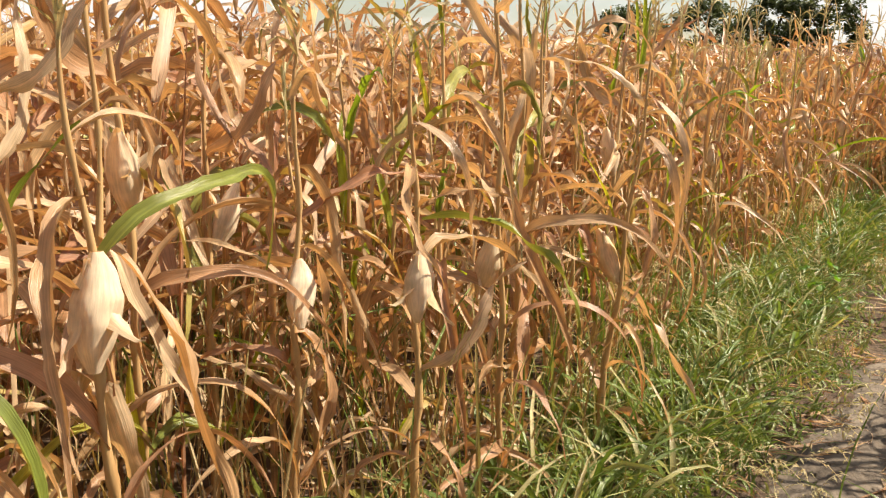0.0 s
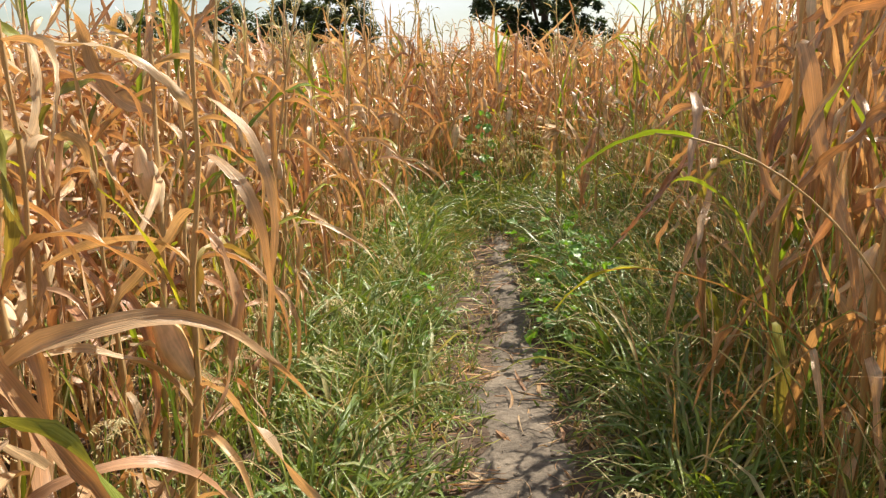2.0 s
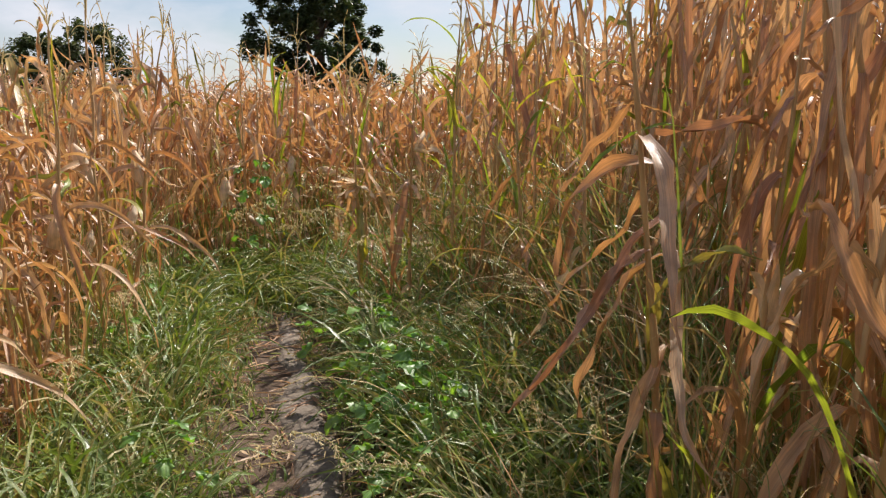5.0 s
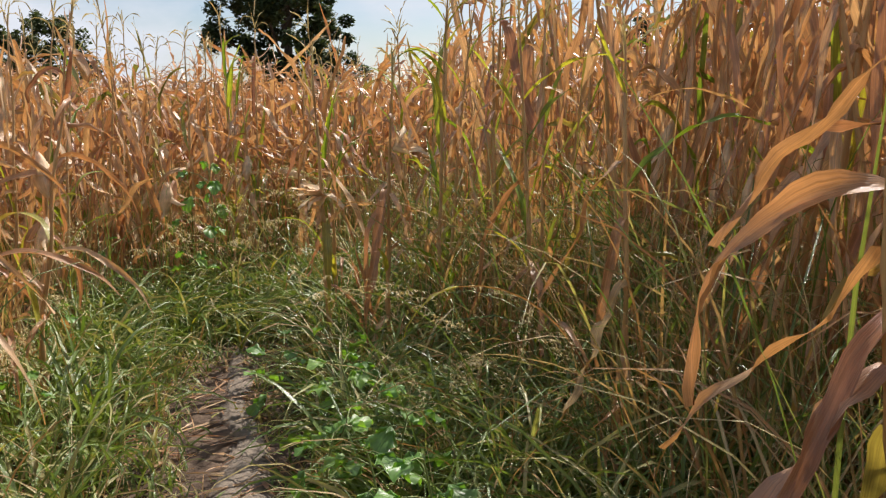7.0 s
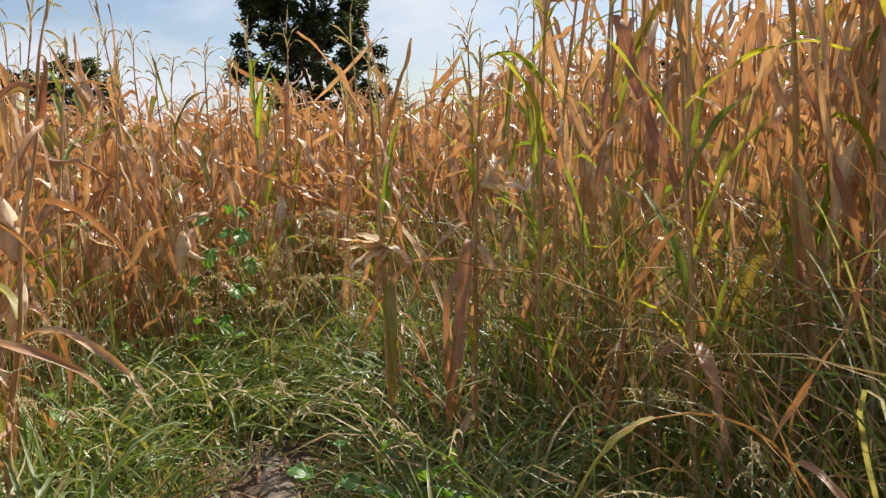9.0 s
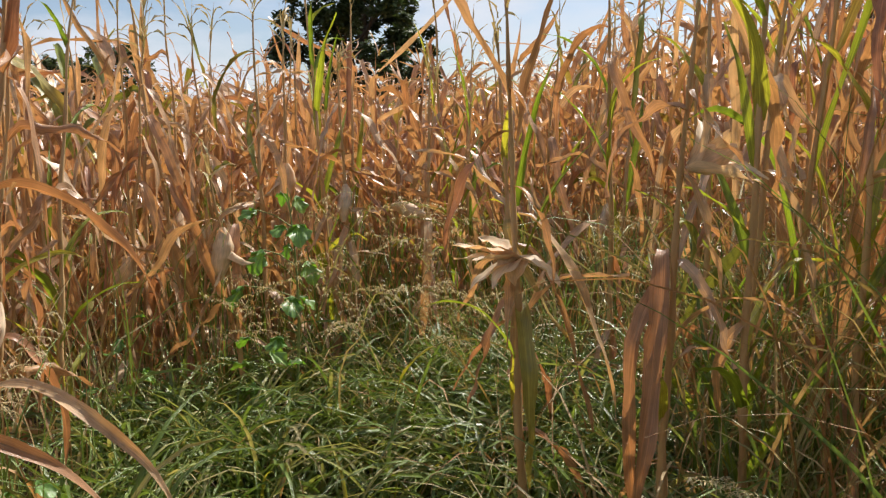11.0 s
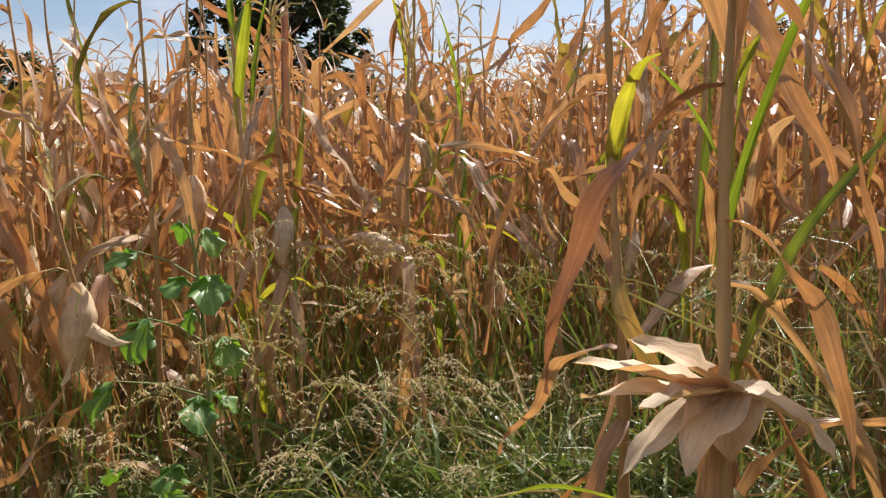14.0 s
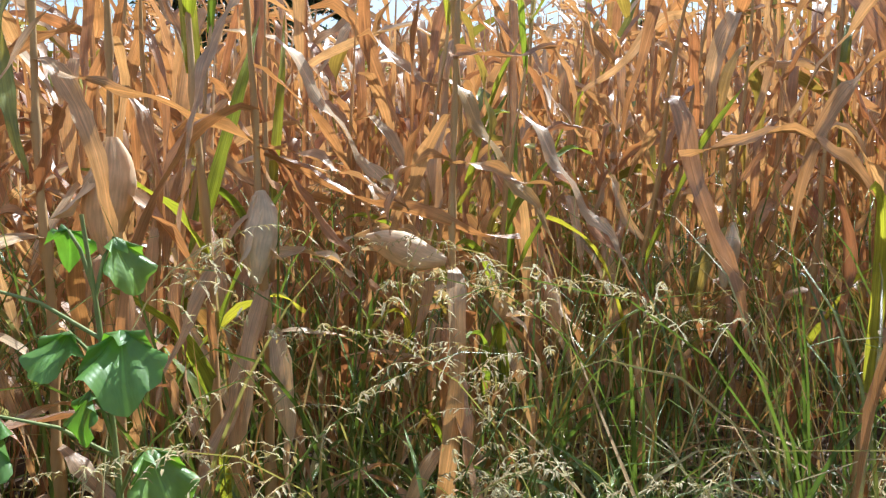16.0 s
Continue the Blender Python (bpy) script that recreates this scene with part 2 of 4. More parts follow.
def joined(pieces):
    vs, qs, us, k = [], [], [], 0
    for v, q, u in pieces:
        vs.append(v), qs.append(q + k), us.append(u)
        k += len(v)
    return np.concatenate(vs), np.concatenate(qs), np.concatenate(us)


def tube(points, radii, sides=6):
    """A closed-off tapering tube along points."""
    points = np.asarray(points, float)
    a = np.linspace(0, 2 * np.pi, sides + 1)
    t = np.gradient(points, axis=0)
    t /= np.linalg.norm(t, axis=1)[:, None]
    ref = np.where(np.abs(t[:, 2:]) > 0.9, [[1.0, 0, 0]], [[0, 0, 1.0]])
    x = np.cross(t, ref)
    x /= np.linalg.norm(x, axis=1)[:, None]
    y = np.cross(t, x)
    v = points[:, None] + np.asarray(radii)[:, None, None] * (np.cos(a)[None, :, None] * x[:, None] + np.sin(a)[None, :, None] * y[:, None])
    uv = np.stack(np.broadcast_arrays(a[None] / 6.283, np.linspace(0, 1, len(points))[:, None]), -1)
    return v.reshape(-1, 3), grid_quads(1, len(points), sides + 1), uv.reshape(-1, 2)


def part(name, mesh, parent, m=None, label=""):
    ob = new(name, mesh)
    ob.parent = parent
    if m is not None:
        ob.matrix_basis = m
    return tagged(ob, label)


# ---- plan ----
PATH_X, PATH_Y = (-0.9, 0.0, 0.62, 1.37, 1.76, 2.12, 2.66, 3.22, 3.9, 4.3), (-5.0, 0.0, 1.4, 2.68, 3.24, 3.77, 4.55, 5.5, 6.6, 7.1)
WALK_X, WALK_Y = (0.0, 0.2, 0.58, 0.71, 1.61, 2.19, 2.9, 3.17, 3.57, 3.97), (0.0, 1.0, 1.68, 1.88, 2.99, 3.91, 5.28, 5.59, 6.17, 6.73)


def path_x(y):
    return np.interp(y, PATH_Y, PATH_X)


def left_x(y):
    return np.interp(y, (-6.0, 2.2, 4.7, 6.7, 7.7, 12.0), (-4.3, 0.2, 1.5, 2.98, 3.7, 8.0))


def right_x(y):
    return np.interp(y, (-6, -1, 1.2, 2.3, 3.0, 3.35, 3.6, 4.8, 6.0, 6.8, 7.5), (-0.9, 0.85, 1.62, 2.02, 2.42, 2.75, 3.65, 4.7, 5.0, 5.3, 5.6))


def end_y(x):
    return 8.0 - 0.3 * (np.asarray(x) - 4.7)


def corn_depth(x, y):
    """Metres inside the stand of corn; below nought on the way."""
    return np.maximum(np.maximum((left_x(y) - x) * 0.876, (x - right_x(y)) * 0.75), (y - end_y(x)) * 0.95)


def ground_z(x, y):
    x, y = np.asarray(x, float), np.asarray(y, float)
    return 0.018 * np.sin(2.1 * x + 1.3 * y) + 0.014 * np.sin(-1.7 * x + 3.3 * y + 1) + 0.006 * np.sin(9 * x + 5 * y) * np.sin(7 * y - 4 * x)


def vigour(x, y):
    """How tall the corn grows: taller beside the first stretch, lower at the far end."""
    x, y = np.asarray(x, float), np.asarray(y, float)
    side = x - path_x(y)
    return 1.0 + np.where(side < 0, 0.10 * np.clip((6.0 - y) / 3.5, 0, 1), np.where(y > 3.4, 0.30, 0.22) * np.clip((7.3 - y) / 1.0, 0, 1)) + 0.08 * np.clip(y - 7.2, 0, 1) + 0.30 * np.clip((x - 4.7 - 0.95 * (y - 6.2)) / 1.4, 0, 1) * np.clip((y - 2.5) / 2, 0, 1)


def walk_gap(x, y):
    """Distance from the line walked."""
    px, py = np.interp(np.linspace(0, 9, 120), range(10), WALK_X), np.interp(np.linspace(0, 9, 120), range(10), WALK_Y)
    return np.sqrt((np.ravel(x)[:, None] - px) ** 2 + (np.ravel(y)[:, None] - py) ** 2).min(1)


# ---- ground ----
def axis(lo, hi, step, far):
    out = [hi + 0.4 * 1.45 ** k for k in range(1, 40) if 0.4 * 1.45 ** k < far]
    return np.array([lo - (o - hi) for o in reversed(out)] + list(np.arange(lo, hi, step)) + [hi] + out)


gx, gy = axis(-4, 10, 0.1, 900), axis(-3, 14, 0.1, 900)
GX, GY = np.meshgrid(gx, gy, indexing="ij")
near_mask = np.exp(-np.maximum(0, np.hypot(GX - 3, GY - 5) - 9) / 3)
gz = ground_z(GX, GY) * near_mask
gr = rng_of(3)
gz += gr.normal(0, 0.006, gz.shape) * near_mask
ground = new("ground", mesh_of("ground", np.stack([GX, GY, gz], -1), grid_quads(1, len(gx), len(gy)), np.stack([GX, GY], -1), SOIL))
tagged(ground, "dark dry field soil under the corn", "ground", kind="structure")

py_ = np.linspace(-4.5, 7.15, 230)
pr = rng_of(5)
cross_n = 15
half = np.interp(py_, (-4.5, 1.0, 3.5, 4.5, 5.5, 6.5, 7.15), (0.28, 0.25, 0.19, 0.12, 0.09, 0.06, 0.03))
half = 0.9 * half * (1 + 0.18 * np.sin(py_ * 5.1) + 0.12 * np.sin(py_ * 11.7 + 1))
cc = np.linspace(-1, 1, cross_n)
PX = path_x(py_)[:, None] + cc[None] * half[:, None] + 0.03 * np.sin(py_ * 8)[:, None]
PY = py_[:, None] - 0.5 * cc[None] * half[:, None]
PZ = ground_z(PX, PY) + 0.03 * (1 - cc[None] ** 4) - 0.012 + pr.normal(0, 0.0035, PX.shape)
path = new("road", mesh_of("road", np.stack([PX, PY, PZ], -1), grid_quads(1, len(py_), cross_n), np.stack([PX, PY], -1), DIRT))
tagged(path, "trodden pale dirt footpath between grass margins", "path", kind="structure")


# ---- clods ----
kr = rng_of(8)
kn = 320
ky = kr.uniform(0.3, 7.0, kn)
kx = path_x(ky) + kr.normal(0, 0.14, kn)
ks = 0.003 + 0.008 * kr.rand(kn) ** 3
ball = np.array([(math.cos(a) * math.cos(e), math.sin(a) * math.cos(e), math.sin(e)) for e in (-1.2, -0.3, 0.5, 1.3) for a in np.linspace(0, 2 * np.pi, 7)])
kv = ball[None] * (ks[:, None] * kr.uniform(0.7, 1.3, (kn, 28)))[..., None] * np.array((1.3, 1.1, 0.55))
kv[:, 6::7] = kv[:, 0::7]
kv += np.stack([kx, ky, ground_z(kx, ky) + 0.018], -1)[:, None]
tagged(new("clods", mesh_of("clods", kv, grid_quads(kn, 4, 7), mat=DIRT)), "small crumbs of dry earth on the path", "earth", kind="stuff")


# ---- corn ----
LEAF_MESHES = {"arch": [], "hang": [], "green": [], "husk": []}


def leaf_mesh(kind, seed):
    r = rng_of(seed)
    if kind in ("arch", "hang"):
        style = r.rand()
        if style < (0.6 if kind == "arch" else 0.06):  # a long arch whose tip hangs
            v = strips(r, [(0, 0, 0)], 0.0, r.uniform(0.42, 0.74), r.uniform(0.028, 0.05), r.uniform(0.7, 1.25), r.uniform(-1.55, -0.9), r.normal(0, 0.9), r.normal(0, 0.5),
                       r.uniform(0.002, 0.007), r.uniform(0.2, 0.9), 20, 5, r.uniform(0.45, 1.0), 0.6, r.uniform(1.8, 3.0), kink=r.uniform(0.04, 0.11))
        elif style < 0.82:  # a strap that hangs limp
            v = strips(r, [(0, 0, 0)], 0.0, r.uniform(0.45, 0.8), r.uniform(0.032, 0.058), r.uniform(0.2, 1.0), r.uniform(-1.62, -1.3), r.normal(0, 1.3), r.normal(0, 0.6),
                       r.uniform(0.004, 0.011), r.uniform(-0.2, 0.8), 18, 5, r.uniform(0.10, 0.30), 0.5, r.uniform(1.8, 3.6), kink=r.uniform(0.06, 0.15))
        else:  # a shrivelled, broken one
            v = strips(r, [(0, 0, 0)], 0.0, r.uniform(0.3, 0.55), r.uniform(0.02, 0.04), r.uniform(0.5, 1.25), r.uniform(-1.5, 0.2), r.normal(0, 2.2), r.normal(0, 0.7),
                       r.uniform(0.004, 0.010), r.uniform(0.3, 1.1), 18, 5, r.uniform(0.4, 1.1), 0.5, r.uniform(1.6, 3.4), kink=r.uniform(0.12, 0.22))
    elif kind == "green":
        v = strips(r, [(0, 0, 0)], 0.0, r.uniform(0.35, 0.6), r.uniform(0.03, 0.048), r.uniform(1.1, 1.4), r.uniform(-0.3, 0.9), r.normal(0, 0.6), r.normal(0, 0.3),
                   r.uniform(0.002, 0.006), 0.5, 14, 5, r.uniform(1.2, 2.0), 0.6, 2.4, kink=0.03)
    else:
        v = strips(r, [(0, 0, 0)], 0.0, r.uniform(0.16, 0.26), r.uniform(0.045, 0.07), r.uniform(0.9, 1.35), r.uniform(-0.4, 0.9), r.normal(0, 0.4), 0.0,
                   r.uniform(0.002, 0.005), 0.6, 9, 5, 1.2, 0.6, 2.0, kink=0.06)
    return mesh_of("leaf", *v, mat={"arch": DRY, "hang": DRY, "green": GREEN, "husk": HUSK}[kind])


for kind_, count_ in (("arch", 40), ("hang", 40), ("green", 10), ("husk", 8)):
    LEAF_MESHES[kind_] = [leaf_mesh(kind_, 100 + ord(kind_[0]) * 50 + i) for i in range(count_)]


def stalk_mesh(r, height):
    """A jointed stalk: each leaf sheath swells it and tapers up to the next node."""
    k = np.linspace(0, 1, 41)
    lean = r.normal(0, 0.05, 2)
    pts = np.stack([lean[0] * height * k ** 2 + 0.006 * np.sin(k * 19), lean[1] * height * k ** 2 + 0.006 * np.cos(k * 17), height * k], -1)
    rad = 0.0115 * (1 - 0.72 * k) * np.array((1.55, 1.32, 1.2, 1.1, 0.95))[np.arange(41) % 5] * (1 + r.normal(0, 0.06, 41))
    return mesh_of("stalk", *tube(pts, rad, 8), mat=STALK), pts


def tassel_mesh(r, green=False):
    n = r.randint(4, 8)
    v = strips(r, np.stack([np.zeros(n), np.zeros(n), np.linspace(-0.03, 0.07, n)], -1), r.uniform(0, 6.3, n), r.uniform(0.10, 0.19, n), 0.008, r.uniform(0.8, 1.5, n), r.uniform(-1.2, 0.9, n),
               1.0, 0.3, 0.003, 0.6, 7, 3, 1.3, 0.8, 6)
    core = strips(r, [(0, 0, -0.05)], 0.0, 0.2, 0.012, 1.5, 1.3, 1.0, 0, 0.003, 0.6, 7, 3)
    return mesh_of("tassel", *joined([v, core]), mat=SEED)


def ear_mesh(r):
    """A husked ear: overlapping wrinkled sheaths, a pinched and torn tip."""
    rows, sides = 20, 29
    k = np.linspace(0, 1, rows)
    a = np.linspace(0, 2 * np.pi, sides)
    rad = 0.043 * np.interp(k, (0, 0.06, 0.18, 0.38, 0.6, 0.8, 0.92, 1.0), (0.22, 0.38, 0.68, 1.0, 0.96, 0.64, 0.36, 0.2)) + 0.001
    K, A = np.meshgrid(k, a, indexing="ij")
    lap = ((A * 4 / (2 * np.pi) + 0.5 * K + r.rand()) % 1.0)
    R = rad[:, None] * (0.94 + 0.14 * lap ** 2 + 0.025 * np.sin(13 * A + 2 * np.sin(4 * K)) + 0.02 * np.sin(7 * K * 3 + 3 * A))
    for m_, n_, amp in ((2, 3, 0.06), (3, 5, 0.05), (5, 2, 0.04), (1, 7, 0.05)):
        R = R * (1 + amp * np.sin(m_ * A + r.uniform(0, 6.3)) * np.sin(n_ * K + r.uniform(0, 6.3)))
    R[:, -1] = R[:, 0]
    v = np.stack([R * np.cos(A) + 0.02 * K ** 2 + 0.006 * np.sin(5 * K), R * np.sin(A) + 0.008 * np.sin(4 * K + 1), 0.21 * K], -1)
    return mesh_of("ear", v, grid_quads(1, rows, sides), np.stack([A / 6.28 * 3, K], -1), HUSK)


def corn_plant(seed, height, leaves=10, green=0.0, ear=True, ear_open=False, tassel=True, ear_down=True, ear_k=None, ear_turn=None, slim=1.0, plump=0.85, plane=None, dry="hang"):
    r = rng_of(seed)
    plant = new("corn_plant")
    mesh, pts = stalk_mesh(r, height)
    part("stalk", mesh, plant)
    plane = r.uniform(0, 360) if plane is None else plane
    for i in range(leaves):
        k = 0.10 + 0.86 * (i + r.uniform(-0.3, 0.3)) / leaves
        p = [np.interp(k, np.linspace(0, 1, 41), pts[:, c]) for c in range(3)]
        kind = "green" if r.rand() < green else dry
        size = r.uniform(0.7, 1.05) * (0.75 if k > 0.85 else 1.0) * slim
        m = pose(*p, r.normal(0, 8), r.normal(0, 8), plane + 180 * (i % 2) + r.normal(0, 32)) @ Matrix.Diagonal((size, size, size, 1))
        part("leaf", LEAF_MESHES[kind][r.randint(len(LEAF_MESHES[kind]))], plant, m)
    if ear:
        k = ear_k or r.uniform(0.42, 0.6)
        p = [np.interp(k, np.linspace(0, 1, 41), pts[:, c]) for c in range(3)]
        turn = plane + 90 * r.randint(4) if ear_turn is None else ear_turn
        tilt = ear_down if ear_down > 1 else r.uniform(130, 165) if ear_down else r.uniform(15, 35)
        holder = part("ear", ear_mesh(r), plant, pose(*p, 0, 0, turn) @ pose(0.012, 0, 0, 0, tilt, 0) @ Matrix.Diagonal((plump * (0.55 if ear_open else 1), plump * (0.55 if ear_open else 1), plump * (0.45 if ear_open else 1), 1)), "pale papery husk round the ear")
        flaps, long = (7, 1.35) if ear_open else (3, 0.9)
        for j in range(flaps):
            part("husk_leaf", LEAF_MESHES["husk"][r.randint(8)], holder, pose(0, 0, 0.01, 0, 0, j * 360 / flaps + r.normal(0, 15)) @ pose(0.014, 0, 0, 0, r.uniform(-22, 18) if ear_open else r.uniform(-30, -12), 0)
                 @ Matrix.Diagonal((long, long, long * 1.2, 1)))
    if tassel:
        part("tassel", tassel_mesh(r), plant, pose(*pts[-1], 0, 0, r.uniform(0, 360)))
    return plant


CORN_LABEL = "dried tan corn plant with drooping papery leaves"
GREEN_LABEL = "half-dried corn plant with yellow-green upper leaves"
variants = []
for i in range(14):
    rr = rng_of(900 + i)
    green_one = i % 7 == 3
    plant = corn_plant(500 + i, rr.uniform(1.28, 1.56), rr.randint(13, 18), 0.5 if green_one else 0.03, ear=i % 2 == 0, ear_open=i % 6 == 4, ear_down=i % 4 != 2, plane=0.0, dry="arch" if i < 7 else "hang")
    tagged(plant, GREEN_LABEL if green_one else CORN_LABEL, "corn plant", "corn plants along the path")
    variants.append(plant)

# plants that stand out along the way: x, y, height, share of green leaves, ear (height share, turn, open, hanging) or None
SINGLE = [
    (-0.52, 1.33, 1.46, 0.0, (0.77, 290, False, 172), 0.9), (-0.33, 1.93, 1.42, 0.0, (0.665, 290, False, 150), 0.75), (-0.04, 2.08, 1.42, 0.0, (0.67, 300, False, 172), 0.85),
    (4.98, 8.00, 1.45, 0.0, (0.66, 230, False, 165), 0.8), (4.81, 8.25, 1.60, 0.0, (0.65, 220, False, 172), 1.05), (5.28, 7.81, 1.45, 0.0, (0.57, 128, False, 70), 0.8), (4.34, 7.86, 1.02, 0.0, (0.82, 240, False, 170), 0.95),
    (4.33, 5.94, 1.45, 0.1, (0.76, 300, True, 60), 1.2), (4.58, 6.62, 1.45, 0.3, None, 1.0),
    (4.95, 8.12, 1.80, 0.9, None, 1.0), (4.66, 8.20, 1.68, 0.0, None, 1.0), (3.64, 7.86, 1.68, 0.6, None, 1.0), (4.35, 5.10, 1.62, 0.6, None, 1.0), (3.85, 4.35, 1.45, 0.3, None, 1.0), (2.62, 3.24, 1.50, 0.0, None, 1.0),
    (5.28, 6.78, 1.66, 0.15, None, 1.0), (4.86, 5.72, 1.72, 0.25, None, 1.0), (4.68, 5.3, 1.7, 0.2, None, 1.0), (4.66, 5.92, 1.92, 0.75, None, 1.0), (4.85, 6.02, 1.85, 0.6, None, 1.0), (5.05, 6.25, 1.8, 0.5, None, 1.0),
]
# single leaves on them: plant, height, heading, length, width, rise at the stalk, rise at the tip, how late it bends
MARKED_LEAVES = [
    (3, 1.03, -50, 0.30, 0.034, 0.10, -0.05, 1.0), (3, 1.02, -48, 0.56, 0.042, -0.35, -0.95, 0.5), (3, 0.78, 215, 0.60, 0.05, 0.3, -1.55, 0.12), (3, 0.70, 250, 0.55, 0.05, 0.2, -1.5, 0.12), (3, 1.04, 140, 0.36, 0.032, 0.45, 0.9, 0.8),
    (5, 1.02, -50, 0.22, 0.030, 0.05, -0.1, 1.0), (5, 0.70, 220, 0.55, 0.045, 0.1, -1.5, 0.12),
    (6, 0.84, 235, 0.50, 0.055, 0.5, -1.5, 0.15), (6, 0.80, 200, 0.45, 0.05, 0.3, -1.5, 0.15),
    (7, 0.92, 215, 0.75, 0.06, 0.4, -1.55, 0.14), (7, 0.85, 180, 0.70, 0.055, 0.3, -1.5, 0.14),
    (14, 1.18, 140, 0.42, 0.036, 0.5, -1.1, 0.8), (14, 1.02, 215, 0.62, 0.04, 0.2, -1.5, 0.2), (14, 1.00, 125, 0.45, 0.036, 0.5, -1.5, 0.3), (14, 0.80, 190, 0.50, 0.038, 0.0, -1.5, 0.2), (14, 1.10, 165, 0.50, 0.034, -0.4, -0.9, 0.6),
    (0, 1.12, 330, 0.55, 0.05, -0.3, -1.0, 0.4), (0, 1.12, 215, 0.50, 0.05, -0.1, -0.8, 0.5), (2, 1.02, 345, 0.55, 0.035, 0.4, -1.2, 0.7), (1, 1.02, 20, 0.45, 0.036, 0.5, 0.3, 1.0),
]
hr = rng_of(640)
for i, (x, y, h_, share, ear_, plump_) in enumerate(SINGLE):
    plant = corn_plant(700 + i, h_, dry="arch" if i < 3 else "hang", leaves=12 if i < 3 else 6 if i == 6 else 13, green=share, slim=0.7 if i in (7, 8) else 0.9, plump=plump_, ear=ear_ is not None, **(dict(ear_k=ear_[0], ear_turn=ear_[1], ear_open=ear_[2], ear_down=ear_[3]) if ear_ else {}))
    for which, z_, head, *shape in MARKED_LEAVES:
        if which == i:
            v = strips(hr, [(0, 0, z_)], radians(head), shape[0], 0.8 * shape[1], shape[2], shape[3], hr.normal(0, 0.8), hr.normal(0, 0.3), 0.008, hr.uniform(0.1, 0.8), 20, 5, shape[4], 0.5, hr.uniform(1.6, 2.8), kink=0.09)
            part("leaf", mesh_of("leaf", *v, mat=DRY), plant)
    label = GREEN_LABEL if share > 0.4 else ("dried tan corn plant with a pale opened husk" if ear_ and ear_[2] else "dried tan corn plant with a pale husked ear" if ear_ else CORN_LABEL)
    tagged(plant, label, "corn plant", "corn plants along the path")
    plant.matrix_basis = pose(x, y, float(ground_z(x, y)) - 0.01)


def opened_ear_plant(x, y, height):
    """A corn plant whose husks have burst open into a pale fan."""
    r = rng_of(655)
    plant = corn_plant(656, height, 9, 0.1, ear=False, slim=0.8)
    cob = part("ear", ear_mesh(r), plant, pose(-0.03, -0.02, 0.87, 0, 0, 150) @ pose(0, 0, 0, 0, 80, 0) @ Matrix.Diagonal((0.3, 0.3, 0.3, 1)), "pale papery husk round the ear")
    fan = [(132, 0.17, 0.32, 0.12), (138, 0.16, 0.02, -0.08), (148, 0.15, -0.28, -0.4), (170, 0.13, 0.15, -0.15), (178, 0.11, -0.4, -0.9), (205, 0.07, -0.9, -1.4), (-52, 0.13, -0.25, -0.8), (128, 0.12, 0.6, 0.4)]
    back = cob.matrix_basis.inverted()
    for head, long_, rise, end in fan:
        v = strips(r, [(-0.035, -0.028, 0.87)], radians(head), long_, r.uniform(0.05, 0.068), rise, end, r.normal(0, 0.25), 0.0, 0.003, 0.45, 10, 5, 1.0, 0.6, 2.6, kink=0.04)
        part("husk_leaf", mesh_of("husk_leaf", *v, mat=HUSK), cob, back)
    for z_, head, long_, wide, rise, end, late in ((1.22, 130, 0.55, 0.055, 1.25, 0.75, 1.0), (1.15, -45, 0.5, 0.05, 1.3, 1.0, 1.0), (0.98, -50, 0.62, 0.05, 0.3, -1.5, 0.2), (0.9, -40, 0.55, 0.045, 0.2, -1.5, 0.15), (0.75, 230, 0.5, 0.045, 0.2, -1.5, 0.2)):
        v = strips(r, [(0, 0, z_)], radians(head), long_, wide, rise, end, r.normal(0, 0.5), 0.1, 0.005, 0.4, 18, 5, late, 0.6, 2.8, kink=0.04)
        part("leaf", mesh_of("leaf", *v, mat=DRY), plant)
    for z_, head in ((0.8, -55), (1.0, 260)):
        v = strips(r, [(0, 0, z_)], radians(head), 0.45, 0.028, 1.35, 0.7, 0.4, 0.1, 0.001, 0.5, 14, 5, 1.4, 0.6, 2.4, kink=0.02)
        part("leaf", mesh_of("leaf", *v, mat=GREEN), plant, label="narrow green leaf")
    tagged(plant, "dried corn plant with burst pale husk fan", "corn plant", "corn plants along the path")
    plant.matrix_basis = pose(x, y, float(ground_z(x, y)) - 0.01)


opened_ear_plant(4.29, 6.34, 1.5)

cr = rng_of(11)
spots = []
for gx_ in np.arange(-14, 24, 0.27):
    for gy_ in np.arange(-5, 30, 0.27):
        x, y = gx_ + cr.uniform(-0.11, 0.11), gy_ + cr.uniform(-0.11, 0.11)
        spots.append((x, y, cr.rand()))
spots = np.array(spots)
depth = corn_depth(spots[:, 0], spots[:, 1])
away = walk_gap(spots[:, 0], spots[:, 1])
keep = (depth > 0) & (away > 0.62)
keep &= ~((spots[:, 1] > 6.15) & (spots[:, 0] < 5.45) & (spots[:, 0] > 3.9) & (spots[:, 1] < 8.6) & (spots[:, 1] < end_y(spots[:, 0])))
for x, y, *_ in SINGLE[:3]:  # nothing stands between the way and the three husked ears
    k_ = np.clip((spots[:, 0] * x + spots[:, 1] * y) / (x * x + y * y), 0.1, 1)
    keep &= np.hypot(spots[:, 0] - k_ * x, spots[:, 1] - k_ * y) > 0.32
for x, y, *_ in SINGLE + [(4.29, 6.34)]:
    keep &= np.hypot(spots[:, 0] - x, spots[:, 1] - y) > 0.2
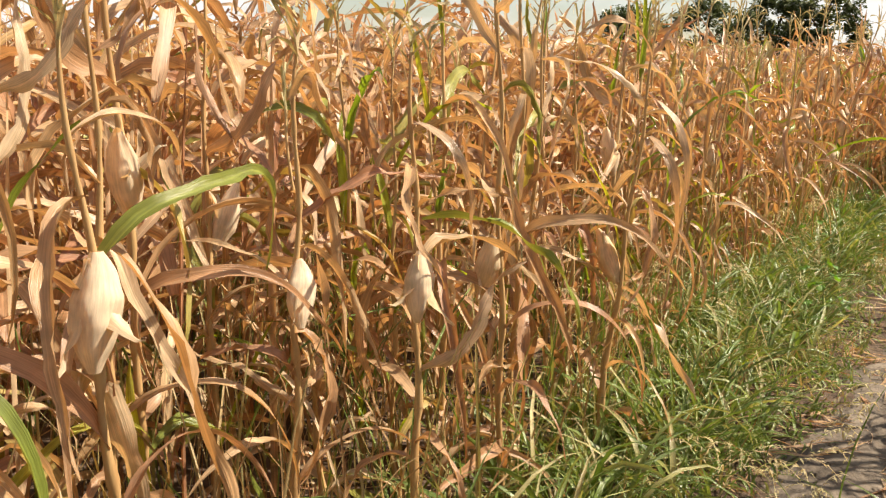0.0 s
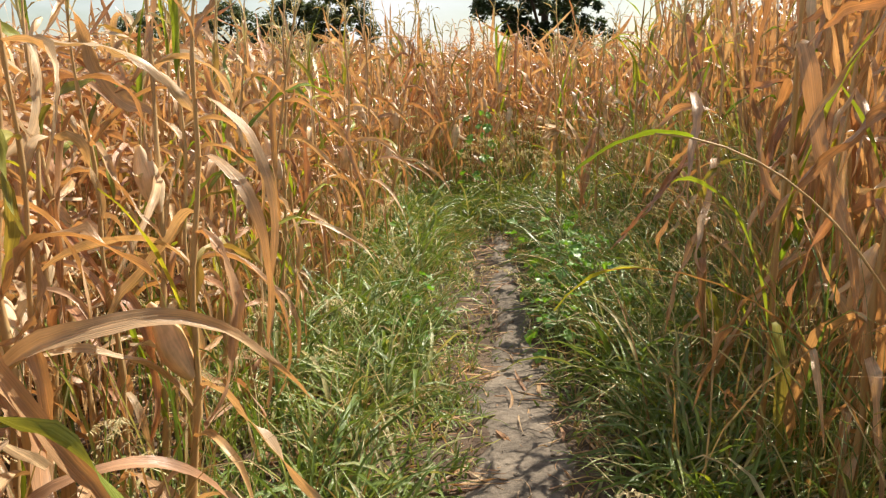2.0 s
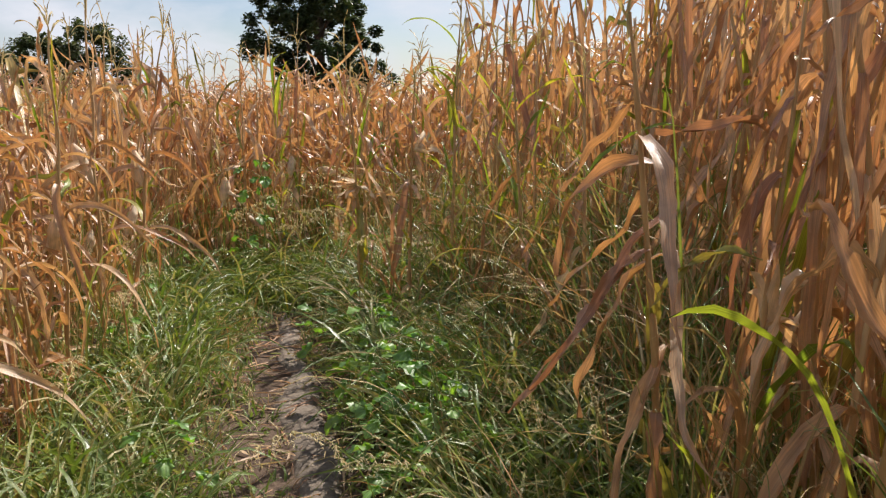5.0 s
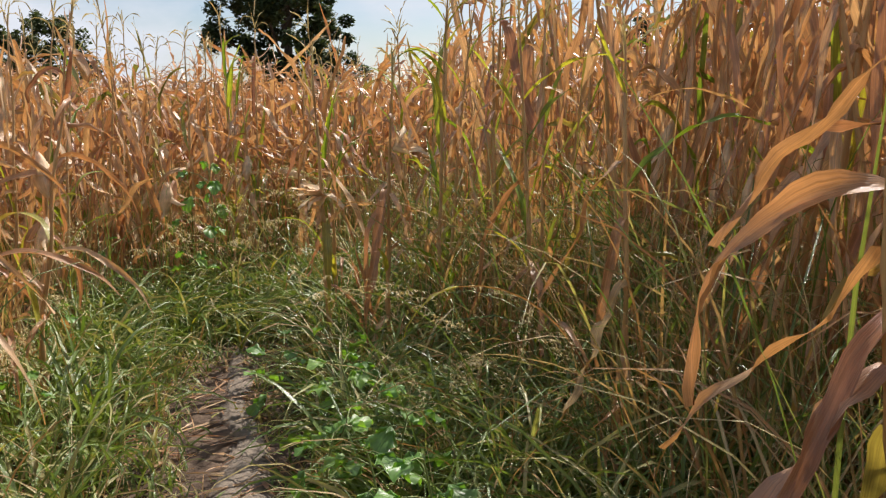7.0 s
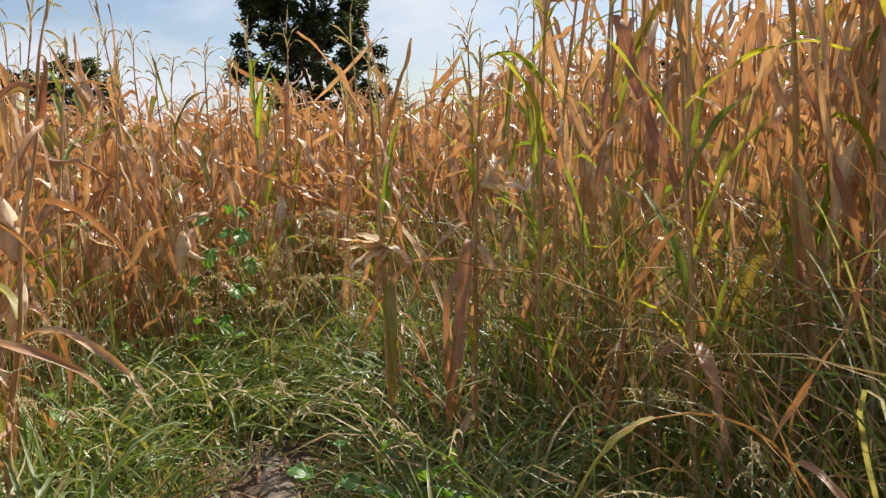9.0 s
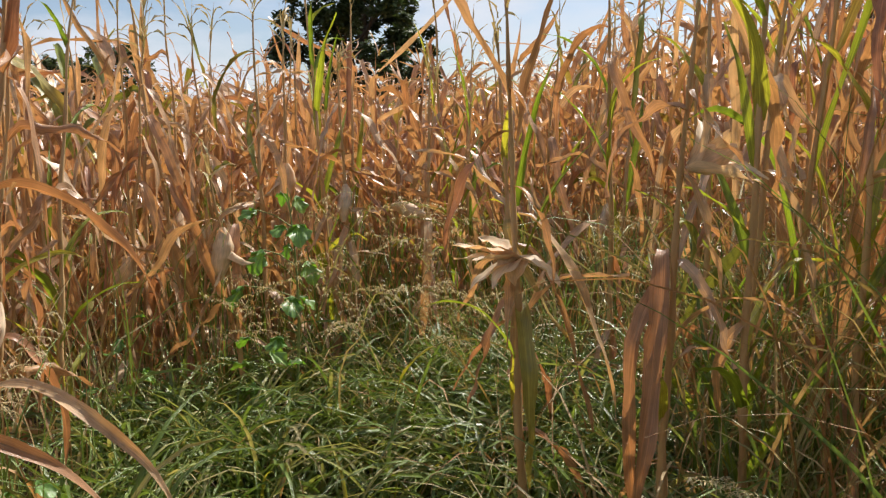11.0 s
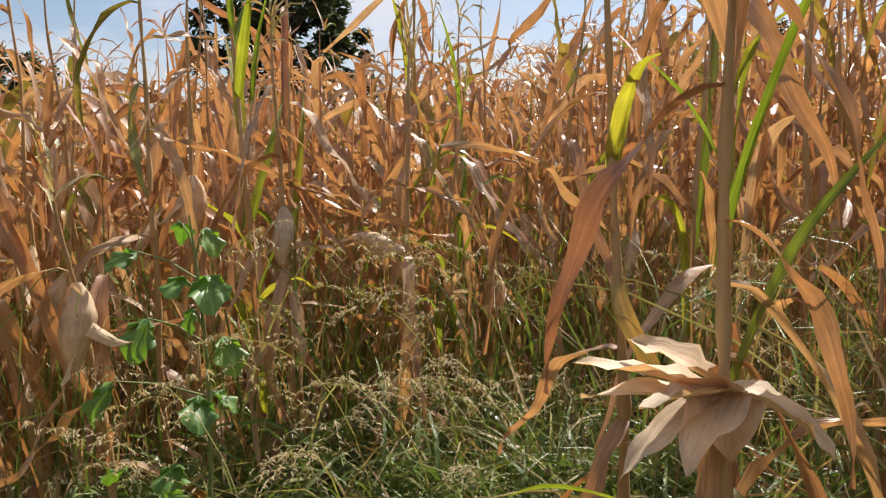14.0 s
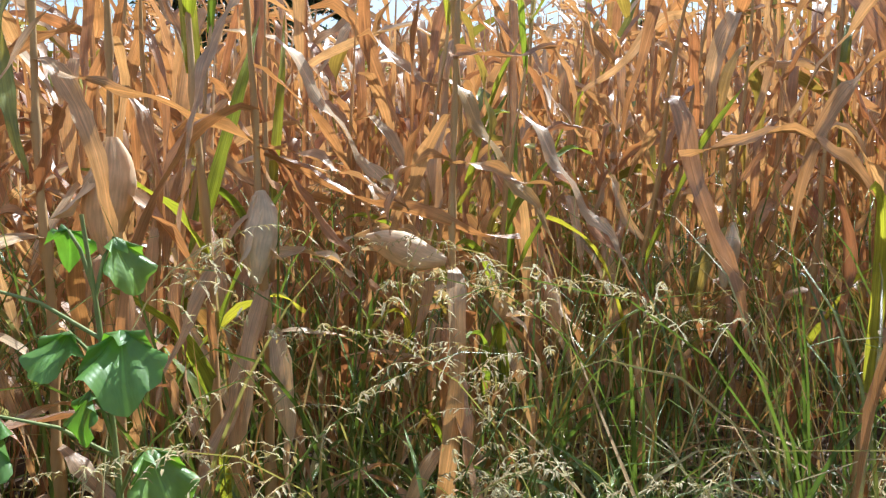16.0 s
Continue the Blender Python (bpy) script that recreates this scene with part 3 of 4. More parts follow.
keep &= ~((spots[:, 0] > 5.2) & (spots[:, 0] < 7.2) & (spots[:, 1] > 5.7) & (spots[:, 1] < 7.7) & (spots[:, 2] > 0.4))
keep &= ~((spots[:, 0] > path_x(spots[:, 1])) & (spots[:, 1] > 3.4) & (spots[:, 1] < 6.2) & (depth < 0.9) & (spots[:, 2] > 0.8))
thin = np.clip(1.15 - (away - 3) / 16, 0.22, 1.0)
keep &= spots[:, 2] < thin
close = keep & (depth < 0.75) & (away < 3.3) & (spots[:, 1] > -0.8)
order = np.argsort(away + 0.4 * depth + np.where(close, 0, 1e6))[:235]
near_set = np.zeros(len(spots), bool)
near_set[order] = True
near_set &= close
used = set()
for n_, i in enumerate(np.flatnonzero(near_set)):
    x, y, _ = spots[i]
    v = cr.randint(7) + (0 if x < path_x(y) and y < 7.0 else 7)
    size, tall_ = cr.uniform(0.82, 1.02), float(vigour(x, y)) * 1.06
    spin = cr.uniform(0, 360)
    if depth[i] < 0.4:  # along the edge the leaves reach out over the way
        spin = (146.0 if x > path_x(y) else -34.0) + cr.normal(0, 38)
    out = (-1.0 if x > path_x(y) else 0.6) if depth[i] < 0.5 else 0.0
    m = pose(x, y, float(ground_z(x, y)) - 0.01, cr.normal(4.0 * out, 3.5), cr.normal(6.5 * out, 3.5), spin) @ Matrix.Diagonal((size, size, size * tall_, 1))
    if v not in used:
        used.add(v)
        variants[v].matrix_basis = m
    else:
        copy_thing(variants[v], m)
for v in range(14):
    if v not in used:
        variants[v].matrix_basis = pose(-2.0 - 0.3 * v, -2.0, 0, 0, 0, 40 * v)


def field_stuff(r, xy, per, seg, cross):
    """The rest of the stand, in one piece: stalks, leaves and tassels."""
    n = len(xy)
    h = r.uniform(1.24, 1.58, n) * vigour(xy[:, 0], xy[:, 1])
    z0 = ground_z(xy[:, 0], xy[:, 1])
    base = np.column_stack([xy, z0])
    idx = np.repeat(np.arange(n), per)
    k = np.tile(np.linspace(0.08, 0.97, per), n) + r.normal(0, 0.03, n * per)
    lean = r.normal(0, 0.04, (n, 2))
    p = base[idx] + np.column_stack([lean[idx] * (h[idx] * k ** 2)[:, None], h[idx] * k])
    az = np.repeat(r.uniform(0, 6.3, n), per) + np.tile(np.arange(per) % 2 * np.pi, n) + r.normal(0, 0.6, n * per)
    N_ = n * per
    droop = np.where(r.rand(N_) < 0.82, r.uniform(-1.7, -1.2, N_), r.uniform(-0.6, 1.2, N_))
    leaves = strips(r, p, az, r.uniform(0.34, 0.75, N_), r.uniform(0.030, 0.056, N_), r.uniform(0.4, 1.3, N_), droop, r.normal(0, 1.2, N_), r.normal(0, 0.5, N_), 0.006, 0.5, seg, cross, np.where((xy[idx, 0] < path_x(xy[idx, 1])) & (xy[idx, 1] < 7.0), r.uniform(0.3, 1.1, N_), r.uniform(0.08, 0.3, N_)), 0.5, 2.4, kink=0.13)
    stems = strips(r, base, r.uniform(0, 6.3, n), h, 0.024, 1.57, 1.5, 0.0, 0.0, 0.0, 0.8, 3, 3, 1.0, 1.0, 6)
    t_n = 3
    ti = np.repeat(np.arange(n), t_n)
    tops = base[ti] + np.column_stack([lean[ti] * h[ti][:, None], h[ti] - 0.03])
    tassels = strips(r, tops, r.uniform(0, 6.3, n * t_n), r.uniform(0.10, 0.22, n * t_n), 0.009, r.uniform(0.7, 1.5, n * t_n), r.uniform(-1.3, 0.9, n * t_n), 1.0, 0.3, 0.002, 0.5, 4, 3, 1.2, 0.8, 6)
    return joined([leaves, stems, tassels])


rest = keep & ~near_set
rest_near = rest & (away < 4.5)
rest_far = rest & (away >= 4.5)
field = new("corn_field", mesh_of("corn_field", *field_stuff(rng_of(21), spots[rest_near][:, :2], 13, 8, 3), mat=DRY))
tagged(field, "dense stand of dried tan corn", "corn field", kind="stuff")
field = new("corn_field", mesh_of("corn_field", *field_stuff(rng_of(22), spots[rest_far][:, :2], 9, 5, 2), mat=DRY))
tagged(field, "dense stand of dried tan corn reaching away", "corn field", kind="stuff")


# ---- grass ----
def scatter(r, n, x0, x1, y0, y1):
    return np.column_stack([r.uniform(x0, x1, n), r.uniform(y0, y1, n)])


def on_ground(xy):
    return np.column_stack([xy, ground_z(xy[:, 0], xy[:, 1]) - 0.01])


def tufts(r, centres, per, spread):
    return np.repeat(centres, per, 0) + r.normal(0, spread, (len(centres) * per, 2))


def path_gap(xy):
    h = np.interp(xy[:, 1], (-4.5, 1.0, 3.5, 4.5, 5.5, 6.5, 7.15, 7.4), (0.26, 0.24, 0.18, 0.12, 0.08, 0.05, 0.0, -0.2))
    return np.abs(xy[:, 0] - path_x(xy[:, 1])) * 0.83 - h


g = rng_of(31)


def sward(c, per, spread, low, high, wide, mat, name, label, lift=(0.7, 1.5), end=(-1.4, 0.9), clear=0.0):
    """Tufts of arching blades round the given centres."""
    xy = tufts(g, c, per, spread)
    out = np.arctan2(*(xy - np.repeat(c, per, 0)).T[::-1]) + g.normal(0, 0.7, len(xy))
    vigour = np.repeat(g.uniform(0.6, 1.15, len(c)), per)
    ok = (path_gap(xy) > g.uniform(-0.32, 0.04, len(xy))) & (walk_gap(xy[:, 0], xy[:, 1]) > np.maximum(clear, np.where(xy[:, 1] > 5.5, 0.1, 0.0)))
    xy, out, vigour = xy[ok], out[ok], vigour[ok]
    n = len(xy)
    tall = np.clip(0.5 + 2.4 * path_gap(xy), 0.4, 1.2) * vigour * np.clip(0.35 + 1.6 * walk_gap(xy[:, 0], xy[:, 1]), 0.35, 1)
    v = strips(g, on_ground(xy), out, g.uniform(low, high, n) * tall, g.uniform(*wide, n), g.uniform(*lift, n), g.uniform(*end, n), g.normal(0, 0.9, n), g.normal(0, 0.5, n), 0.0, 0.4, 6, 3, 1.5, 0.6, 2.5, kink=0.05)
    return tagged(new(name, mesh_of(name, *v, mat=mat)), label, "grass", kind="stuff")


def margin(count, take, inside, x0=-2.5, x1=6.5, y0=-2.5, y1=8.6):
    c = scatter(g, count, x0, x1, y0, y1)
    d = corn_depth(c[:, 0], c[:, 1])
    return c[(d < inside) & (g.rand(count) < np.where(d < 0, 1.0, 0.4)) & (path_gap(c) > -0.03)][:take]


sward(margin(60000, 1900, 0.3), 8, 0.05, 0.14, 0.42, (0.006, 0.014), GRASS, "grass", "tangled green grass along the path margins")
sward(margin(30000, 1000, 0.3), 6, 0.06, 0.25, 0.58, (0.011, 0.023), GRASS, "grass", "broad arching green grass blades in tufts", end=(-1.6, 0.3), clear=0.35)
sward(margin(30000, 800, 0.4), 6, 0.05, 0.14, 0.45, (0.003, 0.008), STRAW, "dry_grass", "dry straw-coloured grass among the green")
# taller, drier growth between the path and the corn on its sunny side
c = margin(26000, 9000, 0.7, 1.0, 6.2, 2.6, 8.3)
c = c[(c[:, 0] > path_x(c[:, 1]) + 0.42)]
sward(c[:330], 7, 0.09, 0.25, 0.8, (0.003, 0.010), STRAW, "dry_grass", "tall half-dry grass at the corn's edge", (0.6, 1.5), (-2.0, 0.6), 0.45)
sward(c[330:1150], 7, 0.08, 0.2, 0.66, (0.006, 0.017), GRASS, "grass", "tall dark green grass at the corn's edge", (0.6, 1.45), (-2.0, 0.4), 0.45)

# a bright tangle where the path gives out
c = scatter(g, 1500, 3.3, 5.5, 6.3, 8.1)
c = c[(corn_depth(c[:, 0], c[:, 1]) < 0.15) & (path_gap(c) > 0)]
sward(c[:330], 8, 0.06, 0.28, 0.58, (0.009, 0.020), GRASS, "grass", "bright green arching grass before the corn", (0.9, 1.5), (-1.7, -0.2), 0.5)

# thin undergrowth among the stalks
c = scatter(g, 40000, -3.0, 9.0, -1.0, 12.0)
d = corn_depth(c[:, 0], c[:, 1])
c = c[(d > 0) & (d < 2.2) & (walk_gap(c[:, 0], c[:, 1]) > 0.5)][:6500]
n = len(c)
under = strips(g, on_ground(c), g.uniform(0, 6.3, n), g.uniform(0.4, 1.1, n), g.uniform(0.003, 0.010, n), g.uniform(1.3, 1.56, n), g.uniform(-0.6, 1.3, n), g.normal(0, 0.8, n), 0.3, 0.0, 0.4, 6, 3, 2.2, 0.7, 2.5)
undergrowth = new("undergrowth", mesh_of("undergrowth", *under, mat=STRAW))
tagged(undergrowth, "thin half-dry weeds among the corn stalks", "grass", kind="stuff")

c = scatter(g, 30000, -1.5, 9.0, 2.0, 12.0)
d = corn_depth(c[:, 0], c[:, 1])
c = c[(d > -0.1) & (d < 2.6) & (g.rand(len(c)) < np.where(c[:, 0] > path_x(c[:, 1]), 1.0, 0.3)) & (walk_gap(c[:, 0], c[:, 1]) > 0.7)][:5200]
n = len(c)
stems = strips(g, on_ground(c), g.uniform(0, 6.3, n), g.uniform(0.5, 1.2, n), g.uniform(0.004, 0.012, n), g.uniform(1.35, 1.56, n), g.uniform(-0.9, 1.35, n), g.normal(0, 0.8, n), 0.3, 0.0, 0.4, 7, 3, 2.4, 0.7, 2.5, kink=0.04)
tagged(new("undergrowth", mesh_of("undergrowth", *stems, mat=GRASS)), "tall green weeds among the corn stalks", "grass", kind="stuff")

# tall weeds and grass that stand as high as the corn on the right of the way
c = scatter(g, 20000, 2.6, 6.3, 3.2, 6.3)
d = corn_depth(c[:, 0], c[:, 1])
c = c[(c[:, 0] > path_x(c[:, 1])) & (d > -0.35) & (d < 1.8) & (walk_gap(c[:, 0], c[:, 1]) > 0.8)][:1900]
for share, mat_, label_ in ((0, GRASS, "tall green grass standing among thin corn"), (1, STRAW, "tall dry grass standing among thin corn")):
    e = c[: int(len(c) * 0.42)] if share == 0 else c[int(len(c) * 0.42):]
    n = len(e)
    tall = strips(g, on_ground(e), g.uniform(0, 6.3, n), g.uniform(0.6, 1.6, n), g.uniform(0.004, 0.013, n), g.uniform(1.2, 1.55, n), g.uniform(-1.6, 1.0, n), g.normal(0, 0.9, n), g.normal(0, 0.4, n), 0.0, 0.4, 9, 3, g.uniform(1.2, 2.8, n), 0.7, 2.5, kink=0.06)
    tagged(new("grass" if share == 0 else "dry_grass", mesh_of("tall_grass", *tall, mat=mat_)), label_, "grass", kind="stuff")

# fallen leaves and straw
c = scatter(g, 16000, -2.0, 7.0, -1.5, 9.5)
c = c[corn_depth(c[:, 0], c[:, 1]) < 1.0][:5600]
n = len(c)
b = on_ground(c)
b[:, 2] += 0.025
fallen = strips(g, b, g.uniform(0, 6.3, n), g.uniform(0.05, 0.3, n), g.uniform(0.003, 0.02, n), g.uniform(-0.05, 0.12, n), g.uniform(-0.12, 0.05, n), g.normal(0, 0.5, n), g.normal(0, 0.7, n), 0.002, 0.3, 4, 3)
litter = new("leaf_litter", mesh_of("leaf_litter", *fallen, mat=DRY))
tagged(litter, "fallen dry leaf scraps and straw on soil", "litter", kind="stuff")


# ---- single weeds ----
def centres(v, n, seg, cross):
    return v.reshape(n, seg + 1, cross, 3)[:, :, cross // 2]


def panicles(r, base, height, az, bend, branches=13):
    """Grass stems with loose drooping seed heads: the stems, and the heads."""
    n = len(base)
    stem = strips(r, base, az, height, 0.004, r.uniform(1.35, 1.55, n), bend, 0.5, 0.2, 0, 0.8, 9, 3, 2.4, 1.0, 8)
    mid = centres(stem[0], n, 9, 3)
    k = np.tile(np.linspace(6.0, 8.9, branches), n)
    idx = np.repeat(np.arange(n), branches)
    lo = np.floor(k).astype(int)
    at = mid[idx, lo] * (1 - (k - lo))[:, None] + mid[idx, lo + 1] * (k - lo)[:, None]
    m = len(at)
    br = strips(r, at, np.repeat(r.uniform(0, 6.3, n), branches) + r.normal(0, 0.7, m), r.uniform(0.06, 0.14, m) * (1.25 - 0.12 * (k - 5)), 0.0014, r.uniform(0.2, 0.9, m), r.uniform(-1.3, -0.3, m), 0, 0, 0, 0.5, 4, 3, 1, 1, 6)
    bm = centres(br[0], m, 4, 3)
    seeds = np.concatenate([(bm[:, 1:] * w + bm[:, :-1] * (1 - w)).reshape(-1, 3) for w in (1.0, 0.66, 0.33)])
    q = len(seeds)
    sd = strips(r, seeds, r.uniform(0, 6.3, q), r.uniform(0.010, 0.019, q), r.uniform(0.0032, 0.0052, q), r.uniform(-0.9, 0.3, q), r.uniform(-1.3, -0.2, q), 0, 0, 0, 0.6, 2, 3, 1, 0.6, 3)
    return stem, joined([br, sd])


def seed_grass(seed, height=None, bend=None):
    r = rng_of(seed)
    t = tagged(new("wild_millet"), "slender green wild millet with a pale seed head", "millet plant", "seeding wild millet")
    stem, head = panicles(r, np.zeros((1, 3)), height or r.uniform(0.55, 0.95), 0.0, r.uniform(-0.5, 0.8) if bend is None else bend)
    part("stem", mesh_of("stem", *stem, mat=GRASS), t)
    part("seed_head", mesh_of("seed_head", *head, mat=SEED), t, label="loose pale seed head")
    for i in range(3):
        b = strips(r, [(0, 0, 0.05 + 0.12 * i)], r.uniform(0, 6.3), r.uniform(0.22, 0.42), r.uniform(0.006, 0.011), 1.25, r.uniform(-1.2, 0.5), 0.6, 0.3, 0, 0.4, 8, 3, 1.5, 0.7, 2.4, kink=0.03)
        part("blade", mesh_of("blade", *b, mat=GRASS), t)
    return t


def weed_leaf_mesh(seed):
    """A heart-shaped leaf with shallow lobes, veins sunk in, and a wavy rim."""
    r = rng_of(seed)
    rings, sides = 8, 33
    a = np.linspace(-np.pi, np.pi, sides)
    rim = 0.043 * (1 + 0.28 * np.cos(a) + 0.10 * np.cos(2 * a) + 0.11 * np.cos(5 * a) + 0.045 * np.sin(11 * a + r.rand() * 6)) * np.where(np.abs(a) > 2.75, np.interp(np.abs(a), (2.75, np.pi), (1.0, 0.3)), 1.0)
    k = np.linspace(0.02, 1, rings)
    K, A = np.meshgrid(k, a, indexing="ij")
    R = K * rim[None]
    bend, curl = r.uniform(0.9, 4.0), r.uniform(-0.5, 0.5)
    x, y = R * np.cos(A) + 0.045 * K * (np.cos(A) > -2), R * np.sin(A) * 1.08
    vein = np.abs(np.sin(2.5 * A)) ** 0.7
    z = 0.013 * K * vein + 0.010 * K ** 2 * np.sin(6 * A + r.rand() * 6) + 0.004 * np.sin(60 * x + 3) - bend * (x - 0.01) * np.abs(x) + curl * x * y * 6
    return mesh_of("leaf", np.stack([x, y, z], -1), grid_quads(1, rings, sides), np.stack([0.5 + vein * 0.5, K], -1), WEED)


WEED_LEAVES = [weed_leaf_mesh(40 + i) for i in range(6)]


def broadleaf_weed(seed, x, y, height, count, size=1.0):
    r = rng_of(seed)
    t = tagged(new("broadleaf_weed"), "green broad-leaved weed with heart-shaped leaves" if height > 0.4 else "low green broad-leaved weed beside the path", "weed")
    k = np.linspace(0, 1, 9)
    pts = np.stack([0.05 * np.sin(2.5 * k), 0.04 * k ** 2, height * k], -1)
    part("stem", mesh_of("stem", *tube(pts, 0.006 * (1.1 - 0.7 * k), 6), mat=STEM), t)
    for i in range(count):
        q = 0.2 + 0.8 * i / max(1, count - 1)
        p = np.array([np.interp(q, k, pts[:, c]) for c in range(3)])
        a, ln = i * 2.4 + r.normal(0, 0.3), r.uniform(0.05, 0.11) * (1.2 - 0.6 * q) * size
        e = p + np.array((math.cos(a) * ln, math.sin(a) * ln, 0.35 * ln))
        part("leaf_stalk", mesh_of("leaf_stalk", *tube([p, (p + e) / 2 + (0, 0, 0.006), e], (0.0025, 0.002, 0.0015), 5), mat=STEM), t)
        z = size * r.uniform(0.7, 1.05) * (1.1 - 0.4 * q)
        part("leaf", WEED_LEAVES[r.randint(6)], t, pose(*e, r.normal(0, 14), r.normal(22, 18), math.degrees(a)) @ Matrix.Diagonal((z, z, z, 1)))
    t.matrix_basis = pose(x, y, float(ground_z(x, y)) - 0.005, 0, 0, r.uniform(0, 360))
    return t


def tall_weed(x, y):
    """The tall broad-leaved weed before the end of the corn, leaf by leaf: offset, height, heading, droop, side tilt, size."""
    r = rng_of(333)
    t = tagged(new("broadleaf_weed"), "tall green weed with large lobed heart-shaped leaves", "weed")
    k = np.linspace(0, 1, 12)
    pts = np.stack([0.03 * np.sin(3.0 * k), -0.03 * np.sin(2.2 * k), 0.98 * k], -1)
    part("stem", mesh_of("stem", *tube(pts, 0.007 * (1.15 - 0.8 * k), 7), mat=STEM), t)
    leaves = [(-0.10, 0.06, 0.90, 150, 25, -30, 0.75), (0.05, -0.03, 0.95, 300, 68, 20, 0.7), (0.04, -0.05, 0.84, 240, 32, 10, 1.05), (-0.10, 0.03, 0.75, 190, 55, -10, 1.0), (0.05, -0.09, 0.70, 270, 58, 15, 0.9),
              (-0.01, 0.0, 0.84, 215, 30, 0, 0.75), (0.0, -0.03, 0.77, 200, 65, 25, 0.6), (-0.20, 0.04, 0.62, 180, 50, 5, 1.0), (-0.02, -0.07, 0.57, 235, 40, -15, 0.95), (0.0, 0.0, 0.96, 60, 30, 10, 0.6), (0.08, 0.02, 0.55, 320, 45, 0, 0.8), (-0.08, -0.04, 0.42, 220, 40, 0, 0.9)]
    for dx, dy, z_, head, droop, side, size in leaves:
        e = np.array((dx * 0.85, dy * 0.85, z_))
        q = max(0.05, (z_ - 0.07) / 0.98)
        p = np.array([np.interp(q, k, pts[:, c]) for c in range(3)])
        part("leaf_stalk", mesh_of("leaf_stalk", *tube([p, (p + e) / 2 + (0, 0, 0.012), e], (0.003, 0.0025, 0.002), 5), mat=STEM), t)
        part("leaf", WEED_LEAVES[r.randint(6)], t, pose(*e, 0, 0, head) @ pose(0, 0, 0, side, droop, 0) @ Matrix.Diagonal((size, size, size, 1)))
    stem, head_ = panicles(r, np.array([(0.02, 0.0, 0.6)]), 0.42, -0.8, 0.2, 9)
    part("flower_spike", mesh_of("flower_spike", *joined([stem, head_]), mat=SEED), t, label="pale loose flower spike")
    t.matrix_basis = pose(x, y, float(ground_z(x, y)) - 0.005)


tall_weed(4.46, 7.71)
for i, (x, y, h_, count, size) in enumerate(((4.30, 7.62, 0.42, 9, 1.0), (3.76, 5.62, 0.36, 10, 1.25), (3.72, 5.90, 0.30, 8, 1.2), (3.58, 5.34, 0.34, 9, 1.1), (3.35, 5.05, 0.3, 8, 1.0),
                                              (2.75, 6.35, 0.30, 6, 0.9), (3.35, 7.25, 0.32, 6, 0.9), (2.05, 4.55, 0.20, 4, 0.8), (3.9, 8.05, 0.5, 7, 0.9), (2.2, 4.75, 0.34, 8, 1.0), (2.80, 4.42, 0.36, 10, 1.1), (3.0, 4.62, 0.40, 11, 1.2), (3.16, 4.9, 0.36, 10, 1.2), (3.05, 4.38, 0.44, 10, 1.1), (3.3, 4.72, 0.42, 10, 1.2), (2.62, 4.16, 0.34, 9, 1.0), (3.42, 5.2, 0.4, 10, 1.2), (2.9, 4.2, 0.4, 9, 1.1))):
    broadleaf_weed(300 + i, x, y, h_, count, size)


def blade_tuft(seed):
    """A young grass plant with a few broad arching blades."""
    r = rng_of(seed)
    t = tagged(new("grass_tuft"), "tuft of broad bright green arching blades", "grass tuft", "broad-bladed grass tufts")
    for i in range(6):
        b = strips(r, [(r.normal(0, 0.012), r.normal(0, 0.012), 0)], r.uniform(0, 6.3), r.uniform(0.3, 0.62), r.uniform(0.010, 0.018), r.uniform(1.0, 1.45), r.uniform(-1.5, 0.4), r.normal(0, 0.6), r.normal(0, 0.3), 0.001, 0.45, 10, 3, 1.6, 0.6, 2.3, kink=0.03)
        part("blade", mesh_of("blade", *b, mat=GREEN if i % 3 == 0 else GRASS), t)
    return t


bt = rng_of(88)
bunches = [blade_tuft(420 + i) for i in range(6)]
xy = scatter(bt, 4000, 0.4, 5.6, 1.4, 8.0)
dd = corn_depth(xy[:, 0], xy[:, 1])
xy = xy[(dd < 0.2) & (path_gap(xy) > 0.06) & (walk_gap(xy[:, 0], xy[:, 1]) > 0.5)][:95]
xy = np.concatenate([np.array([(bt.uniform(4.0, 5.8), bt.uniform(6.7, 7.75)) for _ in range(44)]), xy])
for i, (x, y) in enumerate(xy):
    z = bt.uniform(0.7, 1.1)
    m = pose(x, y, float(ground_z(x, y)) - 0.005, bt.normal(0, 6), bt.normal(0, 6), bt.uniform(0, 360)) @ Matrix.Diagonal((z, z, z, 1))
    if i < 6:
        bunches[i].matrix_basis = m
    else:
        copy_thing(bunches[bt.randint(6)], m)

sg = rng_of(77)
kinds = [seed_grass(350 + i) for i in range(8)]
xy = scatter(sg, 4000, 1.0, 6.0, 1.6, 8.2)
dd = corn_depth(xy[:, 0], xy[:, 1])
xy = xy[(dd < 0.3) & (dd > -0.9) & (path_gap(xy) > 0.12) & (walk_gap(xy[:, 0], xy[:, 1]) > 0.55)][:22]
extra = np.array([(0.98, 1.80), (1.15, 1.95), (4.25, 7.45), (4.45, 7.35), (4.75, 7.5), (5.0, 7.45), (5.2, 7.3), (4.0, 7.55), (4.95, 7.2), (5.1, 7.6)] + [(sg.uniform(4.05, 5.5), sg.uniform(7.15, 7.85)) for _ in range(2)] + [(3.35, 4.62), (3.6, 4.75), (3.5, 4.5)])
xy = np.concatenate([extra, xy])
